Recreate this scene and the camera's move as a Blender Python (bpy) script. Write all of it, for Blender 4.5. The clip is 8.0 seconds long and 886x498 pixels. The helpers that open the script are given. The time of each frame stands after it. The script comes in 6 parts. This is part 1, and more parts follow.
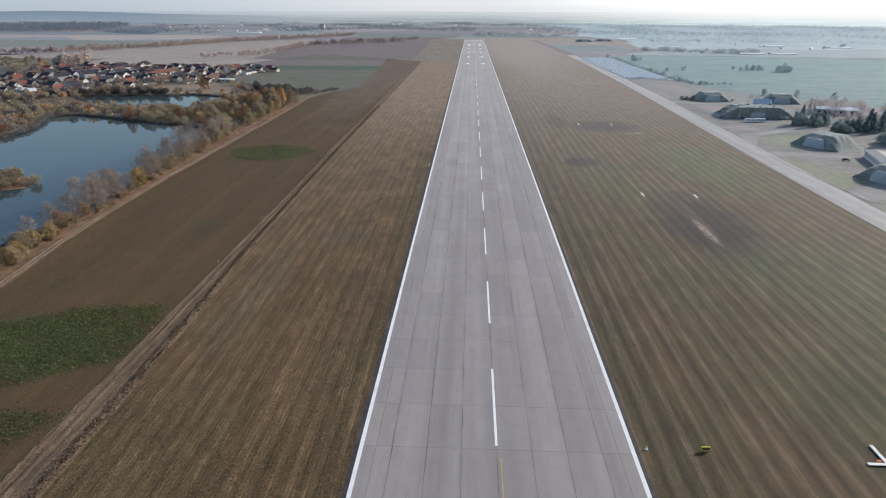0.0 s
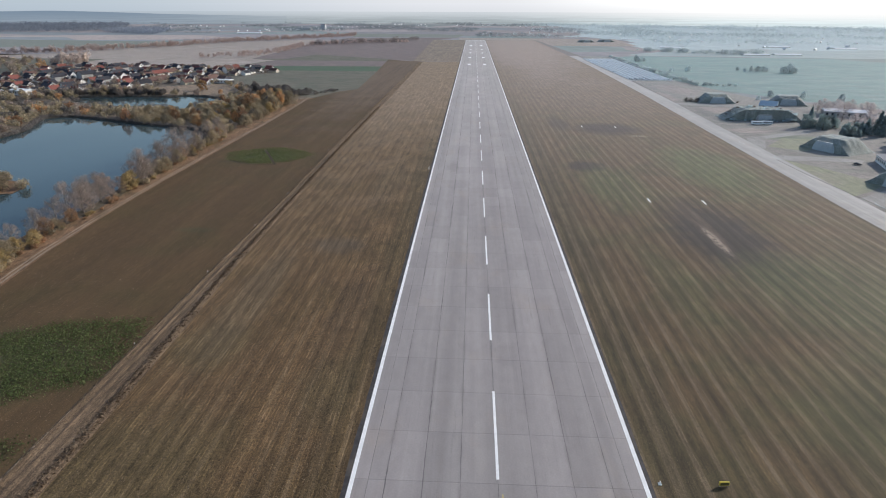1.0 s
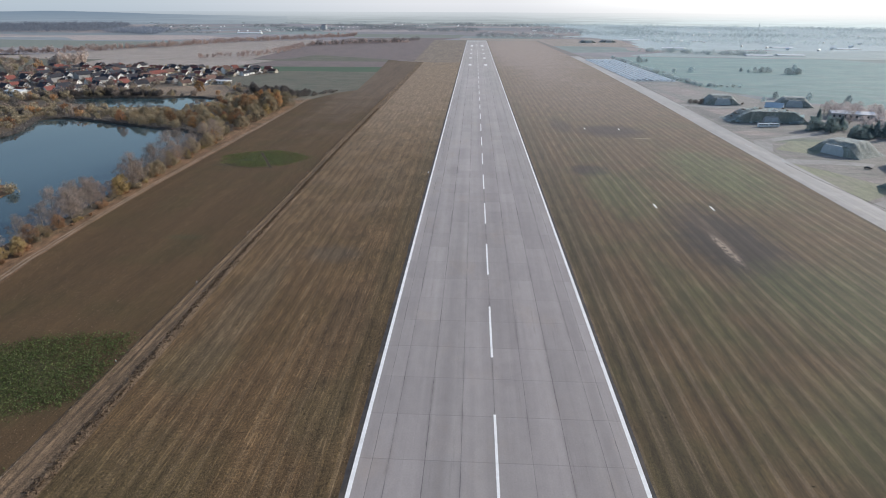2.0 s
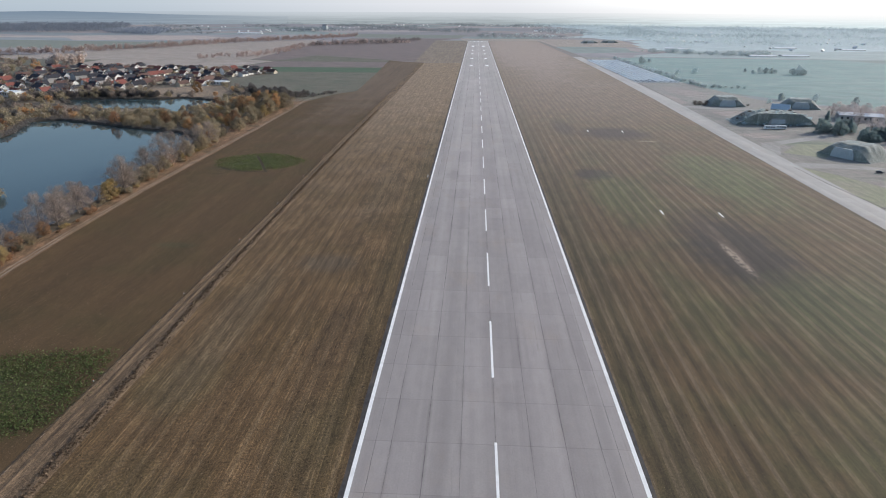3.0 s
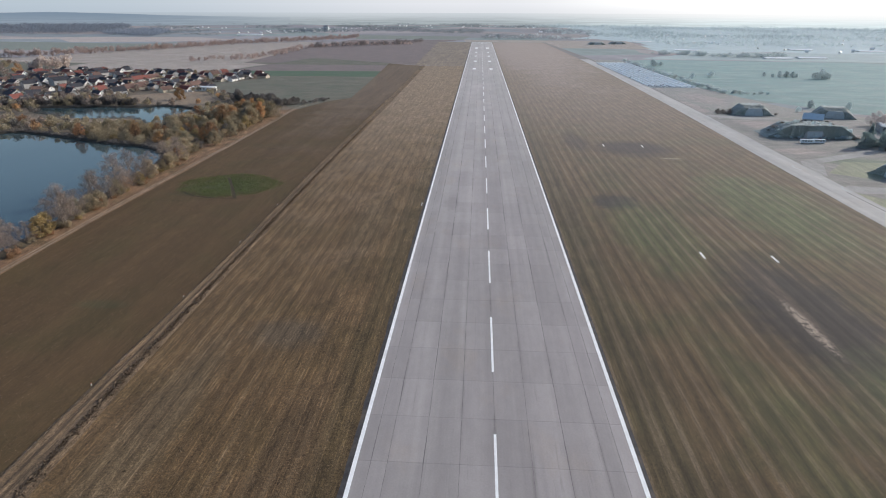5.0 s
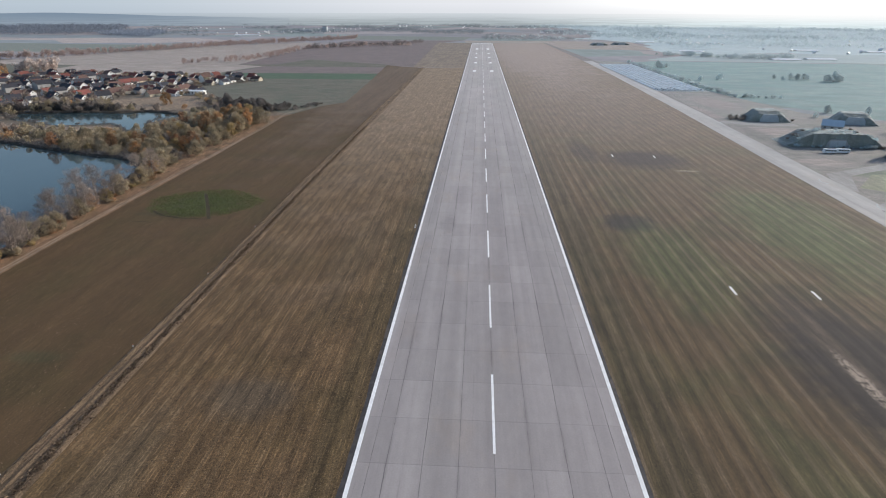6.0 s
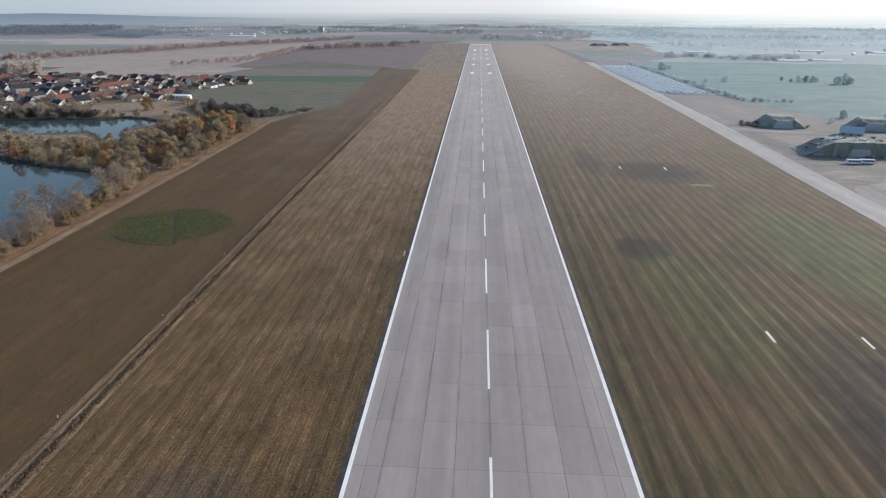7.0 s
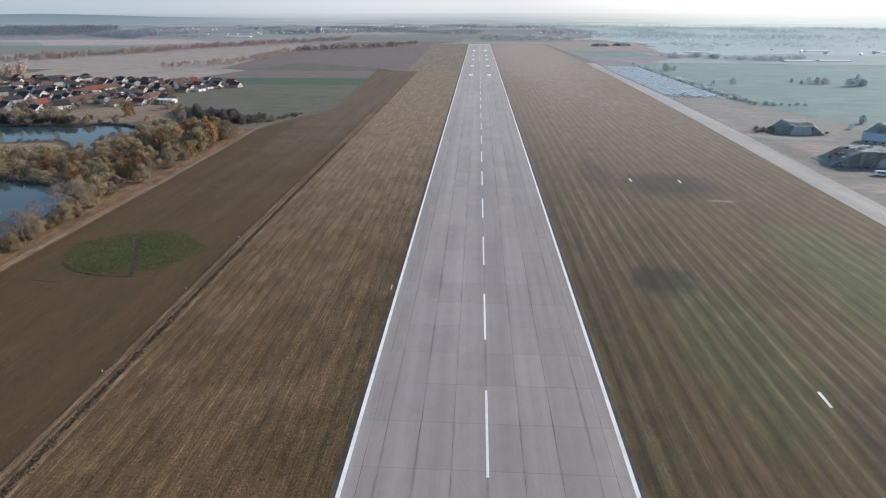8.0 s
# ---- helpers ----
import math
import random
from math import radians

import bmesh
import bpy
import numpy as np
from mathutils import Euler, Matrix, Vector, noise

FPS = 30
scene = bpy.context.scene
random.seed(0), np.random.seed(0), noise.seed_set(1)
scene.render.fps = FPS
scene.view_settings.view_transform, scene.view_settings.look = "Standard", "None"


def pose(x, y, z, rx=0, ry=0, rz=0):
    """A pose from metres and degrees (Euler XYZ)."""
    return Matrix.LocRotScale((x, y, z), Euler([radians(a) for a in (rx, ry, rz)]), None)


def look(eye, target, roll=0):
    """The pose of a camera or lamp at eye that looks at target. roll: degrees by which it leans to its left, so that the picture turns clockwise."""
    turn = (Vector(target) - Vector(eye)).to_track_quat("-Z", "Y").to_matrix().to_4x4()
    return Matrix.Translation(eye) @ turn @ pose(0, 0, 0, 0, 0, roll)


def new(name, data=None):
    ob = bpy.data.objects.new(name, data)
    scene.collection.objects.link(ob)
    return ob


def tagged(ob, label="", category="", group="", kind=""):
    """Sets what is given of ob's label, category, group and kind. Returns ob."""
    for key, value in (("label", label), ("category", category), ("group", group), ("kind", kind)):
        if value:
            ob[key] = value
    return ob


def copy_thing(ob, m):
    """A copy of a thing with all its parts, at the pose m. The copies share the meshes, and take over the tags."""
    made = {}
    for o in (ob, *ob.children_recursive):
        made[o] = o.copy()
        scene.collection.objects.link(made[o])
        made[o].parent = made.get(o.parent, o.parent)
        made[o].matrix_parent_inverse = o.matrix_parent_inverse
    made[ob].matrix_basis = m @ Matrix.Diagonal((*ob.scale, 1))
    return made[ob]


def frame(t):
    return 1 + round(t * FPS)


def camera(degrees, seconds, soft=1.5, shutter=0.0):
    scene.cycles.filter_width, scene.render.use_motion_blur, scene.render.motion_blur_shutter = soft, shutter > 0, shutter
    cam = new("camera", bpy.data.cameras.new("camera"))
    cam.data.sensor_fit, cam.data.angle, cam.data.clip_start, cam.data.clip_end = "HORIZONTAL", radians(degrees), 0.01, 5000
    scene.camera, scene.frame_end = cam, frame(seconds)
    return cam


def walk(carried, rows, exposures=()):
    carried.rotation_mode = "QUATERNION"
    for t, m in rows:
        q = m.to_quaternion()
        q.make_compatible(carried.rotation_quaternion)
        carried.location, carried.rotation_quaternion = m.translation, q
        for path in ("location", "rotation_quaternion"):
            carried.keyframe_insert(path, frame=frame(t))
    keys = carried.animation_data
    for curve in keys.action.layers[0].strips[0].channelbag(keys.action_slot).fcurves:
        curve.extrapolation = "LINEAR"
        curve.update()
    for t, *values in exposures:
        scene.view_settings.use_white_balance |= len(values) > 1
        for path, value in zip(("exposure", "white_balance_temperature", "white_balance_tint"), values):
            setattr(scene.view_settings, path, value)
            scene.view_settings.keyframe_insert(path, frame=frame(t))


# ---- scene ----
# ---------------------------------------------------------------- camera
cam = camera(73.7, 8.0, soft=1.05)
ROWS = [
    (0.00, -7.164, 5.563, 88.836, 2.645, -22.078, -0.172),
    (0.50, -7.092, 10.788, 88.712, 2.724, -22.061, -0.198),
    (1.00, -6.905, 15.786, 88.570, 2.791, -22.045, -0.220),
    (1.50, -6.888, 20.409, 88.422, 2.831, -22.032, -0.237),
    (2.20, -6.679, 27.300, 88.190, 2.918, -22.014, -0.247),
    (3.00, -6.441, 35.214, 87.924, 3.019, -21.993, -0.259),
    (3.20, -6.345, 37.200, 87.906, 3.066, -21.987, -0.257),
    (3.35, -6.273, 38.700, 87.892, 3.101, -21.983, -0.255),
    (3.42, -6.240, 40.100, 87.885, 3.118, -21.981, -0.255),
    (3.50, -6.202, 42.388, 87.878, 3.137, -21.978, -0.254),
    (3.60, -6.167, 45.350, 87.879, 3.163, -21.975, -0.250),
    (3.80, -6.099, 51.300, 87.883, 3.216, -21.969, -0.244),
    (4.00, -6.031, 57.251, 87.887, 3.269, -21.963, -0.238),
    (4.50, -5.783, 71.667, 87.926, 3.362, -21.952, -0.217),
    (5.20, -5.504, 93.100, 88.157, 3.399, -21.942, -0.187),
    (6.00, -5.185, 117.495, 88.421, 3.440, -21.930, -0.152),
    (6.50, -4.902, 132.797, 88.646, 3.369, -21.925, -0.121),
    (7.00, -4.561, 148.282, 88.773, 3.277, -21.925, -0.085),
    (7.50, -4.204, 163.743, 88.753, 3.248, -21.929, -0.048),
    (8.00, -3.835, 179.115, 88.669, 3.226, -21.933, -0.010),
]
EXPOSURE = 0.0
walk(cam, [(t, pose(x, y, z, 90 + pitch, roll, yaw)) for t, x, y, z, yaw, pitch, roll in ROWS],
     exposures=[(0.0, EXPOSURE), (8.0, EXPOSURE)])

# ---------------------------------------------------------------- sky and sun
SUN_AZIMUTH, SUN_HEIGHT = 58.0, 25.0      # degrees clockwise from the runway's heading, and above the horizon
world = bpy.data.worlds.new("hazy_sky")
scene.world = world
world.use_nodes = True
wn = world.node_tree.nodes
sky = wn.new("ShaderNodeTexSky")
sky.sky_type = "NISHITA"
sky.sun_disc = False
sky.sun_elevation = radians(SUN_HEIGHT)
sky.sun_rotation = radians(SUN_AZIMUTH)
sky.altitude, sky.air_density, sky.dust_density, sky.ozone_density = 250, 1.0, 1.7, 1.6
wn["Background"].inputs["Strength"].default_value = 0.15
world.node_tree.links.new(sky.outputs["Color"], wn["Background"].inputs["Color"])

sun_way = Vector((math.sin(radians(SUN_AZIMUTH)) * math.cos(radians(SUN_HEIGHT)),
                  math.cos(radians(SUN_AZIMUTH)) * math.cos(radians(SUN_HEIGHT)), math.sin(radians(SUN_HEIGHT))))
sun = new("sun", bpy.data.lights.new("sun", "SUN"))
sun.data.energy, sun.data.angle, sun.data.color = 3.7, radians(1.5), (1.0, 0.93, 0.83)
sun.matrix_world = look(sun_way * 900, (0, 0, 0))
# ---------------------------------------------------------------- materials
class Nodes:
    """A short hand for building one node material."""

    def __init__(self, name):
        self.m = bpy.data.materials.new(name)
        self.m.use_nodes = True
        self.t = self.m.node_tree
        self.t.nodes.clear()
        self.out = self.t.nodes.new("ShaderNodeOutputMaterial")

    def put(self, socket, value):
        if isinstance(value, bpy.types.NodeSocket):
            self.t.links.new(value, socket)
        elif value is not None:
            if isinstance(value, tuple) and len(value) == 3 and socket.type == "RGBA":
                value = (*value, 1.0)
            socket.default_value = value

    def node(self, kind, **ins):
        n = self.t.nodes.new(kind)
        for key, value in ins.items():
            self.put(n.inputs[key.replace("_", " ")], value)
        return n

    def place(self, sx=1.0, sy=1.0, sz=1.0):
        """World position, stretched."""
        g = self.node("ShaderNodeNewGeometry")
        n = self.t.nodes.new("ShaderNodeVectorMath")
        n.operation = "MULTIPLY"
        self.put(n.inputs[0], g.outputs["Position"])
        n.inputs[1].default_value = (sx, sy, sz)
        return n.outputs[0]

    def noise(self, vec, scale=1.0, detail=3.0, rough=0.55, distort=0.0):
        n = self.node("ShaderNodeTexNoise", Vector=vec, Scale=scale, Detail=detail, Roughness=rough, Distortion=distort)
        return n.outputs["Fac"]

    def remap(self, v, lo, hi, a=0.0, b=1.0):
        n = self.t.nodes.new("ShaderNodeMapRange")
        n.interpolation_type = "SMOOTHSTEP"
        for i, x in enumerate((v, lo, hi, a, b)):
            self.put(n.inputs[i], x)
        return n.outputs[0]

    def math(self, op, a, b=None):
        n = self.t.nodes.new("ShaderNodeMath")
        n.operation = op
        self.put(n.inputs[0], a)
        self.put(n.inputs[1], b)
        return n.outputs[0]

    def mix(self, f, a, b, kind="MIX"):
        n = self.t.nodes.new("ShaderNodeMix")
        n.data_type, n.blend_type = "RGBA", kind
        self.put(n.inputs[0], f)
        self.put(n.inputs[6], a)
        self.put(n.inputs[7], b)
        return n.outputs[2]

    def blob(self, cx, cy, rx, ry, warp=0.45, soft=0.65):
        """1 inside a soft uneven spot on the ground, 0 outside."""
        g = self.node("ShaderNodeNewGeometry")
        n = self.t.nodes.new("ShaderNodeVectorMath")
        n.operation = "SUBTRACT"
        self.put(n.inputs[0], g.outputs["Position"])
        n.inputs[1].default_value = (cx, cy, 0)
        s = self.t.nodes.new("ShaderNodeVectorMath")
        s.operation = "MULTIPLY"
        self.put(s.inputs[0], n.outputs[0])
        s.inputs[1].default_value = (1 / rx, 1 / ry, 0)
        l = self.t.nodes.new("ShaderNodeVectorMath")
        l.operation = "LENGTH"
        self.put(l.inputs[0], s.outputs[0])
        w = self.math("MULTIPLY_ADD", self.noise(self.place(), 2.2 / min(rx, ry), 6, 0.72), 2 * warp)
        w.node.inputs[2].default_value = -warp
        return self.remap(self.math("ADD", l.outputs["Value"], w), 1.0, 1.0 - soft)

    def bump(self, height, strength=0.4, distance=0.1, under=None):
        n = self.node("ShaderNodeBump", Height=height, Strength=strength, Distance=distance)
        self.put(n.inputs["Normal"], under)
        return n.outputs["Normal"]

    def done(self, colour, rough=0.8, normal=None, metal=0.0, spec=0.3, sheen=0.0, tint=(0.74, 0.87, 1.0), **more):
        p = self.node("ShaderNodeBsdfPrincipled")
        for key, value in (("Base Color", colour), ("Roughness", rough), ("Metallic", metal), ("Specular IOR Level", spec),
                           ("Sheen Weight", sheen), ("Normal", normal), *((k.replace("_", " "), v) for k, v in more.items())):
            self.put(p.inputs[key], value)
        # sheen brightens surfaces seen at a low angle, standing in for haze
        if sheen:
            p.inputs["Sheen Roughness"].default_value = 0.28
            p.inputs["Sheen Tint"].default_value = (*tint, 1.0)
        self.t.links.new(p.outputs[0], self.out.inputs[0])
        return self.m


SCORCH = (0.031, 0.025, 0.023)


def turf(name, a, b, c, period=3.0, streak=0.5, bands=0.5, grain=0.5, along="y", stains_and_haze=(), marks=(), sheen=0.04, coarse=1.0, bump=0.18, wave=0.0, swath=0.0, straw=0.5, ridge=None, tint=(0.74, 0.87, 1.0)):
    """Fields and mown grass: uneven rows along one axis, broad bands, soft spots that colour the ground or pale it for
    haze, and a fine grain.
    """
    n = Nodes(name)
    long = 0.05 if along == "y" else 0.3
    sx, sy = (1.0, long) if along == "y" else (long, 1.0)
    rows = n.noise(n.place(sx / period, sy / period, 0), 1.0, 5, 0.65)
    broad = n.noise(n.place(sx / (period * 5), sy / (period * 3), 0), 1.0, 3, 0.5)
    spots = n.noise(n.place(1, 1, 1), 0.035 * coarse, 5, 0.6)
    fine = n.noise(n.place(1, 1, 1), 2.4, 5, 0.78)
    patch = n.noise(n.place(1, 0.45, 1), 0.3, 4, 0.65)
    tuft = n.noise(n.place(sx * 1.8, max(sy, 0.1) * 1.8, 1.5), 1.0, 4, 0.7)
    strand = n.noise(n.place(sx / 0.3, sy * 0.6 / 0.3, 0), 1.0, 4, 0.7)
    speck = n.noise(n.place(1, 1, 1), 4.6, 2, 0.6)
    col = n.mix(n.remap(broad, 0.5 - 0.25 / max(bands, .05), 0.5 + 0.25 / max(bands, .05)), a, b)
    col = n.mix(n.math("MULTIPLY", n.remap(spots, 0.42, 0.68), 0.75), col, c)
    bare = None                               # where the ground is scorched or bare there are no swaths either
    for (cx, cy, rx, ry, colour, amount) in stains_and_haze:
        spot = n.math("MULTIPLY", n.blob(cx, cy, rx, ry), amount)
        col = n.mix(spot, col, colour)
        if colour == SCORCH:
            bare = spot if bare is None else n.math("MAXIMUM", bare, spot)
    k = n.remap(rows, 0.28, 0.72, 1 - streak * 0.75, 1 + streak * 0.75)
    k2 = n.remap(fine, 0.25, 0.75, 1 - grain * 0.75, 1 + grain * 0.75)
    k3 = n.remap(patch, 0.3, 0.7, 1 - grain * 0.28, 1 + grain * 0.28)
    k4 = n.remap(tuft, 0.36, 0.64, 1 - grain * 0.2, 1 + grain * 0.2)
    k5 = n.math("MULTIPLY", n.remap(strand, 0.3, 0.7, 1 - streak * 0.85, 1 + streak * 0.85), n.remap(speck, 0.34, 0.66, 1 - grain * 0.95, 1 + grain * 0.95))
    k = n.math("MULTIPLY", n.math("MULTIPLY", n.math("MULTIPLY", k, k2), n.math("MULTIPLY", k3, k4)), k5)
    if wave:                                  # swaths left by the mower, with thin lines of straw in them
        x = n.node("ShaderNodeSeparateXYZ", Vector=n.place()).outputs["X"]
        drift = n.noise(n.place(0.09, 0.006, 0), 1.0, 3, 0.6)
        turn = n.math("ADD", n.math("MULTIPLY", x, 2 * math.pi / wave), n.math("MULTIPLY", drift, 0.9 + 11.0 * straw))
        s = n.math("ADD", n.math("SINE", turn), n.math("MULTIPLY", n.math("SINE", n.math("MULTIPLY", turn, 2.31)), 0.4))
        broken = n.remap(n.noise(n.place(0.16, 0.008 + 0.014 * straw, 0), 1.0, 5, 0.6), 0.08 + 0.52 * straw, 0.5 + 0.24 * straw)
        on = n.math("MULTIPLY", n.remap(s, 0.3, 1.0), broken)
        wide = n.remap(n.noise(n.place(0.022, 0.005, 0), 1.0, 4, 0.6), 0.38, 0.6, 0.4 + 0.05 * straw, 1.0)
        on = n.math("MULTIPLY", on, n.math("MULTIPLY", wide, swath))
        y = n.node("ShaderNodeSeparateXYZ", Vector=n.place()).outputs["Y"]
        # swath contrast fades with distance up the runway, haze put into the colour
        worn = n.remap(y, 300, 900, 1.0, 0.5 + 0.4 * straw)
        on = n.math("MULTIPLY", on, worn)
        thin = n.math("SINE", n.math("ADD", n.math("MULTIPLY", x, 2 * math.pi / 0.93), n.math("MULTIPLY", n.noise(n.place(0.3, 0.02, 0), 1.0, 3, 0.6), 9.0)))
        thin = n.math("MULTIPLY", n.remap(thin, 0.1, 0.95), n.remap(n.noise(n.place(0.8, 0.16, 0), 1.0, 4, 0.7), 0.42, 0.62))
        clump = n.remap(n.noise(n.place(1, 0.75, 0), 0.75, 4, 0.7), 0.56, 0.7)
        blot = n.remap(n.noise(n.place(1, 0.3, 0), 0.16, 5, 0.7), 0.35, 0.65, 0.8, 1.18)
        hatch = n.remap(n.noise(n.place(0.7, 1.1, 0), 1.3, 3, 0.7), 0.35, 0.65, 1 - straw * 0.45, 1 + straw * 0.45)
        k = n.math("MULTIPLY", k, hatch)
        k = n.math("MULTIPLY", k, n.math("MULTIPLY", n.remap(thin, 0, 1, 1 - straw * 0.26, 1 + straw), n.math("MULTIPLY", n.remap(clump, 0, 1, 1.07, 0.85 - 0.6 * straw), blot)))
        if bare is not None:
            on = n.math("MULTIPLY", on, n.math("SUBTRACT", 1.0, n.math("MULTIPLY", bare, 0.9)))
        pale = n.mix(0.35, ridge, col)
        col = n.mix(on, col, pale)
        k = n.math("MULTIPLY", k, n.math("SUBTRACT", 1.0, n.math("MULTIPLY", worn, n.remap(s, -1.3, 0.2, swath * 0.4, 0.0))))
    mul = n.t.nodes.new("ShaderNodeVectorMath")
    mul.operation = "SCALE"
    n.put(mul.inputs[0], col)
    n.put(mul.inputs["Scale"], k)
    col = mul.outputs[0]
    for (cx, cy, rx, ry, colour, amount) in marks:
        torn = n.remap(n.noise(n.place(1, 0.6, 0), 0.7, 4, 0.7), 0.35, 0.6)
        col = n.mix(n.math("MULTIPLY", n.math("MULTIPLY", n.blob(cx, cy, rx, ry), amount), torn), col, colour)
    nor = n.bump(fine, bump, 0.2) if along == "y" else None
    return n.done(col, 0.85, nor, sheen=sheen, tint=tint)


def plain(name, colour, rough=0.7, vary=0.15, scale=1.5, metal=0.0, spec=0.3, bump=0.1, dirt=(0.12, 0.1, 0.08), dirty=0.15, sheen=0.0):
    """Painted, plastered or cast surfaces with slight wear and dirt; the tone differs a little from thing to thing."""
    n = Nodes(name)
    tc = n.node("ShaderNodeTexCoord").outputs["Object"]
    one = n.noise(tc, scale, 5, 0.65)
    two = n.noise(tc, scale * 0.17, 3)
    rnd = n.node("ShaderNodeObjectInfo").outputs["Random"]
    k = n.math("ADD", n.remap(one, 0.25, 0.75, 1 - vary, 1 + vary), n.remap(rnd, 0, 1, -vary * 0.6, vary * 0.6))
    mul = n.t.nodes.new("ShaderNodeVectorMath")
    mul.operation = "SCALE"
    mul.inputs[0].default_value = colour
    n.put(mul.inputs["Scale"], k)
    col = n.mix(n.math("MULTIPLY", n.remap(two, 0.5, 0.75), dirty), mul.outputs[0], dirt)
    return n.done(col, rough, n.bump(one, bump, 0.03), metal, spec, sheen)


def foliage(name, a, b, c, sheen=0.0, far=False):
    """Leaves and twigs: tone differs from leaf to leaf, from clump to clump and from tree to tree."""
    n = Nodes(name)
    rnd = n.node("ShaderNodeNewGeometry").outputs["Random Per Island"]
    tree = n.node("ShaderNodeObjectInfo").outputs["Random"]
    clump = n.noise(n.place(), 0.32, 3)
    col = n.mix(n.remap(clump, 0.35, 0.65), a, b)
    col = n.mix(n.math("MULTIPLY", n.remap(tree, 0.3, 1.0), 0.55), col, c)
    k = n.math("MULTIPLY", n.remap(rnd, 0, 1, 0.93, 1.07) if far else n.remap(rnd, 0, 1, 0.75, 1.25), n.remap(n.math("FRACT", n.math("MULTIPLY", tree, 7.3)), 0, 1, 0.78, 1.2))
    mul = n.t.nodes.new("ShaderNodeVectorMath")
    mul.operation = "SCALE"
    n.put(mul.inputs[0], col)
    n.put(mul.inputs["Scale"], k)
    d = n.node("ShaderNodeBsdfPrincipled")
    n.put(d.inputs["Base Color"], mul.outputs[0])
    d.inputs["Roughness"].default_value = 0.7
    # bluish sheen over the leaves stands in for haze
    d.inputs["Sheen Weight"].default_value = sheen
    d.inputs["Sheen Tint"].default_value = (0.74, 0.87, 1.0, 1.0)
    d.inputs["Specular IOR Level"].default_value = 0.25
    t = n.node("ShaderNodeBsdfTranslucent")
    n.put(t.inputs["Color"], mul.outputs[0])
    s = n.node("ShaderNodeMixShader", Fac=0.5 if far else 0.45)
    n.t.links.new(d.outputs[0], s.inputs[1])
    n.t.links.new(t.outputs[0], s.inputs[2])
    n.t.links.new(s.outputs[0], n.out.inputs[0])
    return n.m


def concrete(name, a, b, island=False):
    """Runway concrete: slab tone, lengthwise tyre streaks, blotches, a fine grain."""
    n = Nodes(name)
    if island:
        rnd = n.node("ShaderNodeNewGeometry").outputs["Random Per Island"]
    else:
        rnd = n.node("ShaderNodeObjectInfo").outputs["Random"]
    lane = n.noise(n.place(0.24, 0.0045, 0), 1.0, 4, 0.6)
    column = n.noise(n.place(0.132, 0.0007, 0), 1.0, 1, 0.5)
    blot = n.noise(n.place(1, 0.5, 0), 0.06, 5, 0.65)
    wide = n.noise(n.place(1, 0.25, 0), 0.018, 2, 0.5)
    fine = n.noise(n.place(1, 1, 0), 2.5, 4, 0.7)
    col = n.mix(n.remap(wide, 0.35, 0.65), a, b)
    col = n.mix(n.math("MULTIPLY", n.remap(blot, 0.52, 0.72), 0.35), col, (0.34, 0.28, 0.235))
    k = n.math("MULTIPLY", n.remap(rnd, 0, 1, 0.95, 1.045), n.math("MULTIPLY", n.remap(lane, 0.3, 0.7, 0.92, 1.07), n.remap(column, 0.35, 0.65, 0.93, 1.06)))
    k = n.math("MULTIPLY", k, n.remap(fine, 0.2, 0.8, 0.93, 1.07))
    # grime gathered along the joints, and smears drawn out lengthwise
    x = n.node("ShaderNodeSeparateXYZ", Vector=n.place()).outputs["X"]
    near = n.math("ABSOLUTE", n.math("SUBTRACT", n.math("FRACT", n.math("ADD", n.math("DIVIDE", x, 7.6), 0.5)), 0.5))
    grime = n.math("MULTIPLY", n.remap(near, 0.11, 0.0), n.remap(n.noise(n.place(0.12, 0.024, 0), 1.0, 4, 0.7), 0.4, 0.65))
    smear = n.remap(n.noise(n.place(0.9, 0.035, 0), 1.0, 5, 0.75), 0.56, 0.72)
    cloud = n.noise(n.place(0.35, 0.16, 0), 1.0, 5, 0.7)
    k = n.math("MULTIPLY", k, n.math("MULTIPLY", n.remap(grime, 0, 1, 1.0, 0.8), n.remap(smear, 0, 1, 1.0, 0.87)))
    k = n.math("MULTIPLY", k, n.remap(cloud, 0.3, 0.7, 0.955, 1.045))
    k = n.math("MULTIPLY", k, n.remap(n.noise(n.place(0.062, 0.011, 0), 1.0, 4, 0.6), 0.35, 0.65, 0.955, 1.045))
    k = n.math("MULTIPLY", k, n.remap(n.blob(-17.5, 366, 5.0, 16.0), 0, 1, 1.0, 0.86))
    k = n.math("MULTIPLY", k, n.remap(n.blob(3.8, 157, 4.2, 8.0), 0, 1, 1.0, 0.92))
    mul = n.t.nodes.new("ShaderNodeVectorMath")
    mul.operation = "SCALE"
    n.put(mul.inputs[0], col)
    n.put(mul.inputs["Scale"], k)
    # this sheen lightens the far concrete in place of haze
    return n.done(mul.outputs[0], 0.72, n.bump(fine, 0.15, 0.02), spec=0.4, sheen=0.26, tint=(1.0, 0.95, 0.97))


SLAB = concrete("runway_concrete", (0.297, 0.273, 0.266), (0.332, 0.301, 0.298))
SLAB_FAR = concrete("runway_concrete_joined", (0.297, 0.273, 0.266), (0.332, 0.301, 0.298), island=True)
SEAL = plain("crack_sealant", (0.175, 0.16, 0.162), 0.8, 0.3, 0.4, dirt=(0.26, 0.24, 0.24), dirty=0.9)
TAXI = concrete("taxiway_concrete", (0.3, 0.288, 0.284), (0.36, 0.346, 0.338), island=True)
TAR = plain("joint_tar", (0.205, 0.188, 0.188), 0.8, 0.35, 0.5, dirt=(0.27, 0.25, 0.248), dirty=1.0)
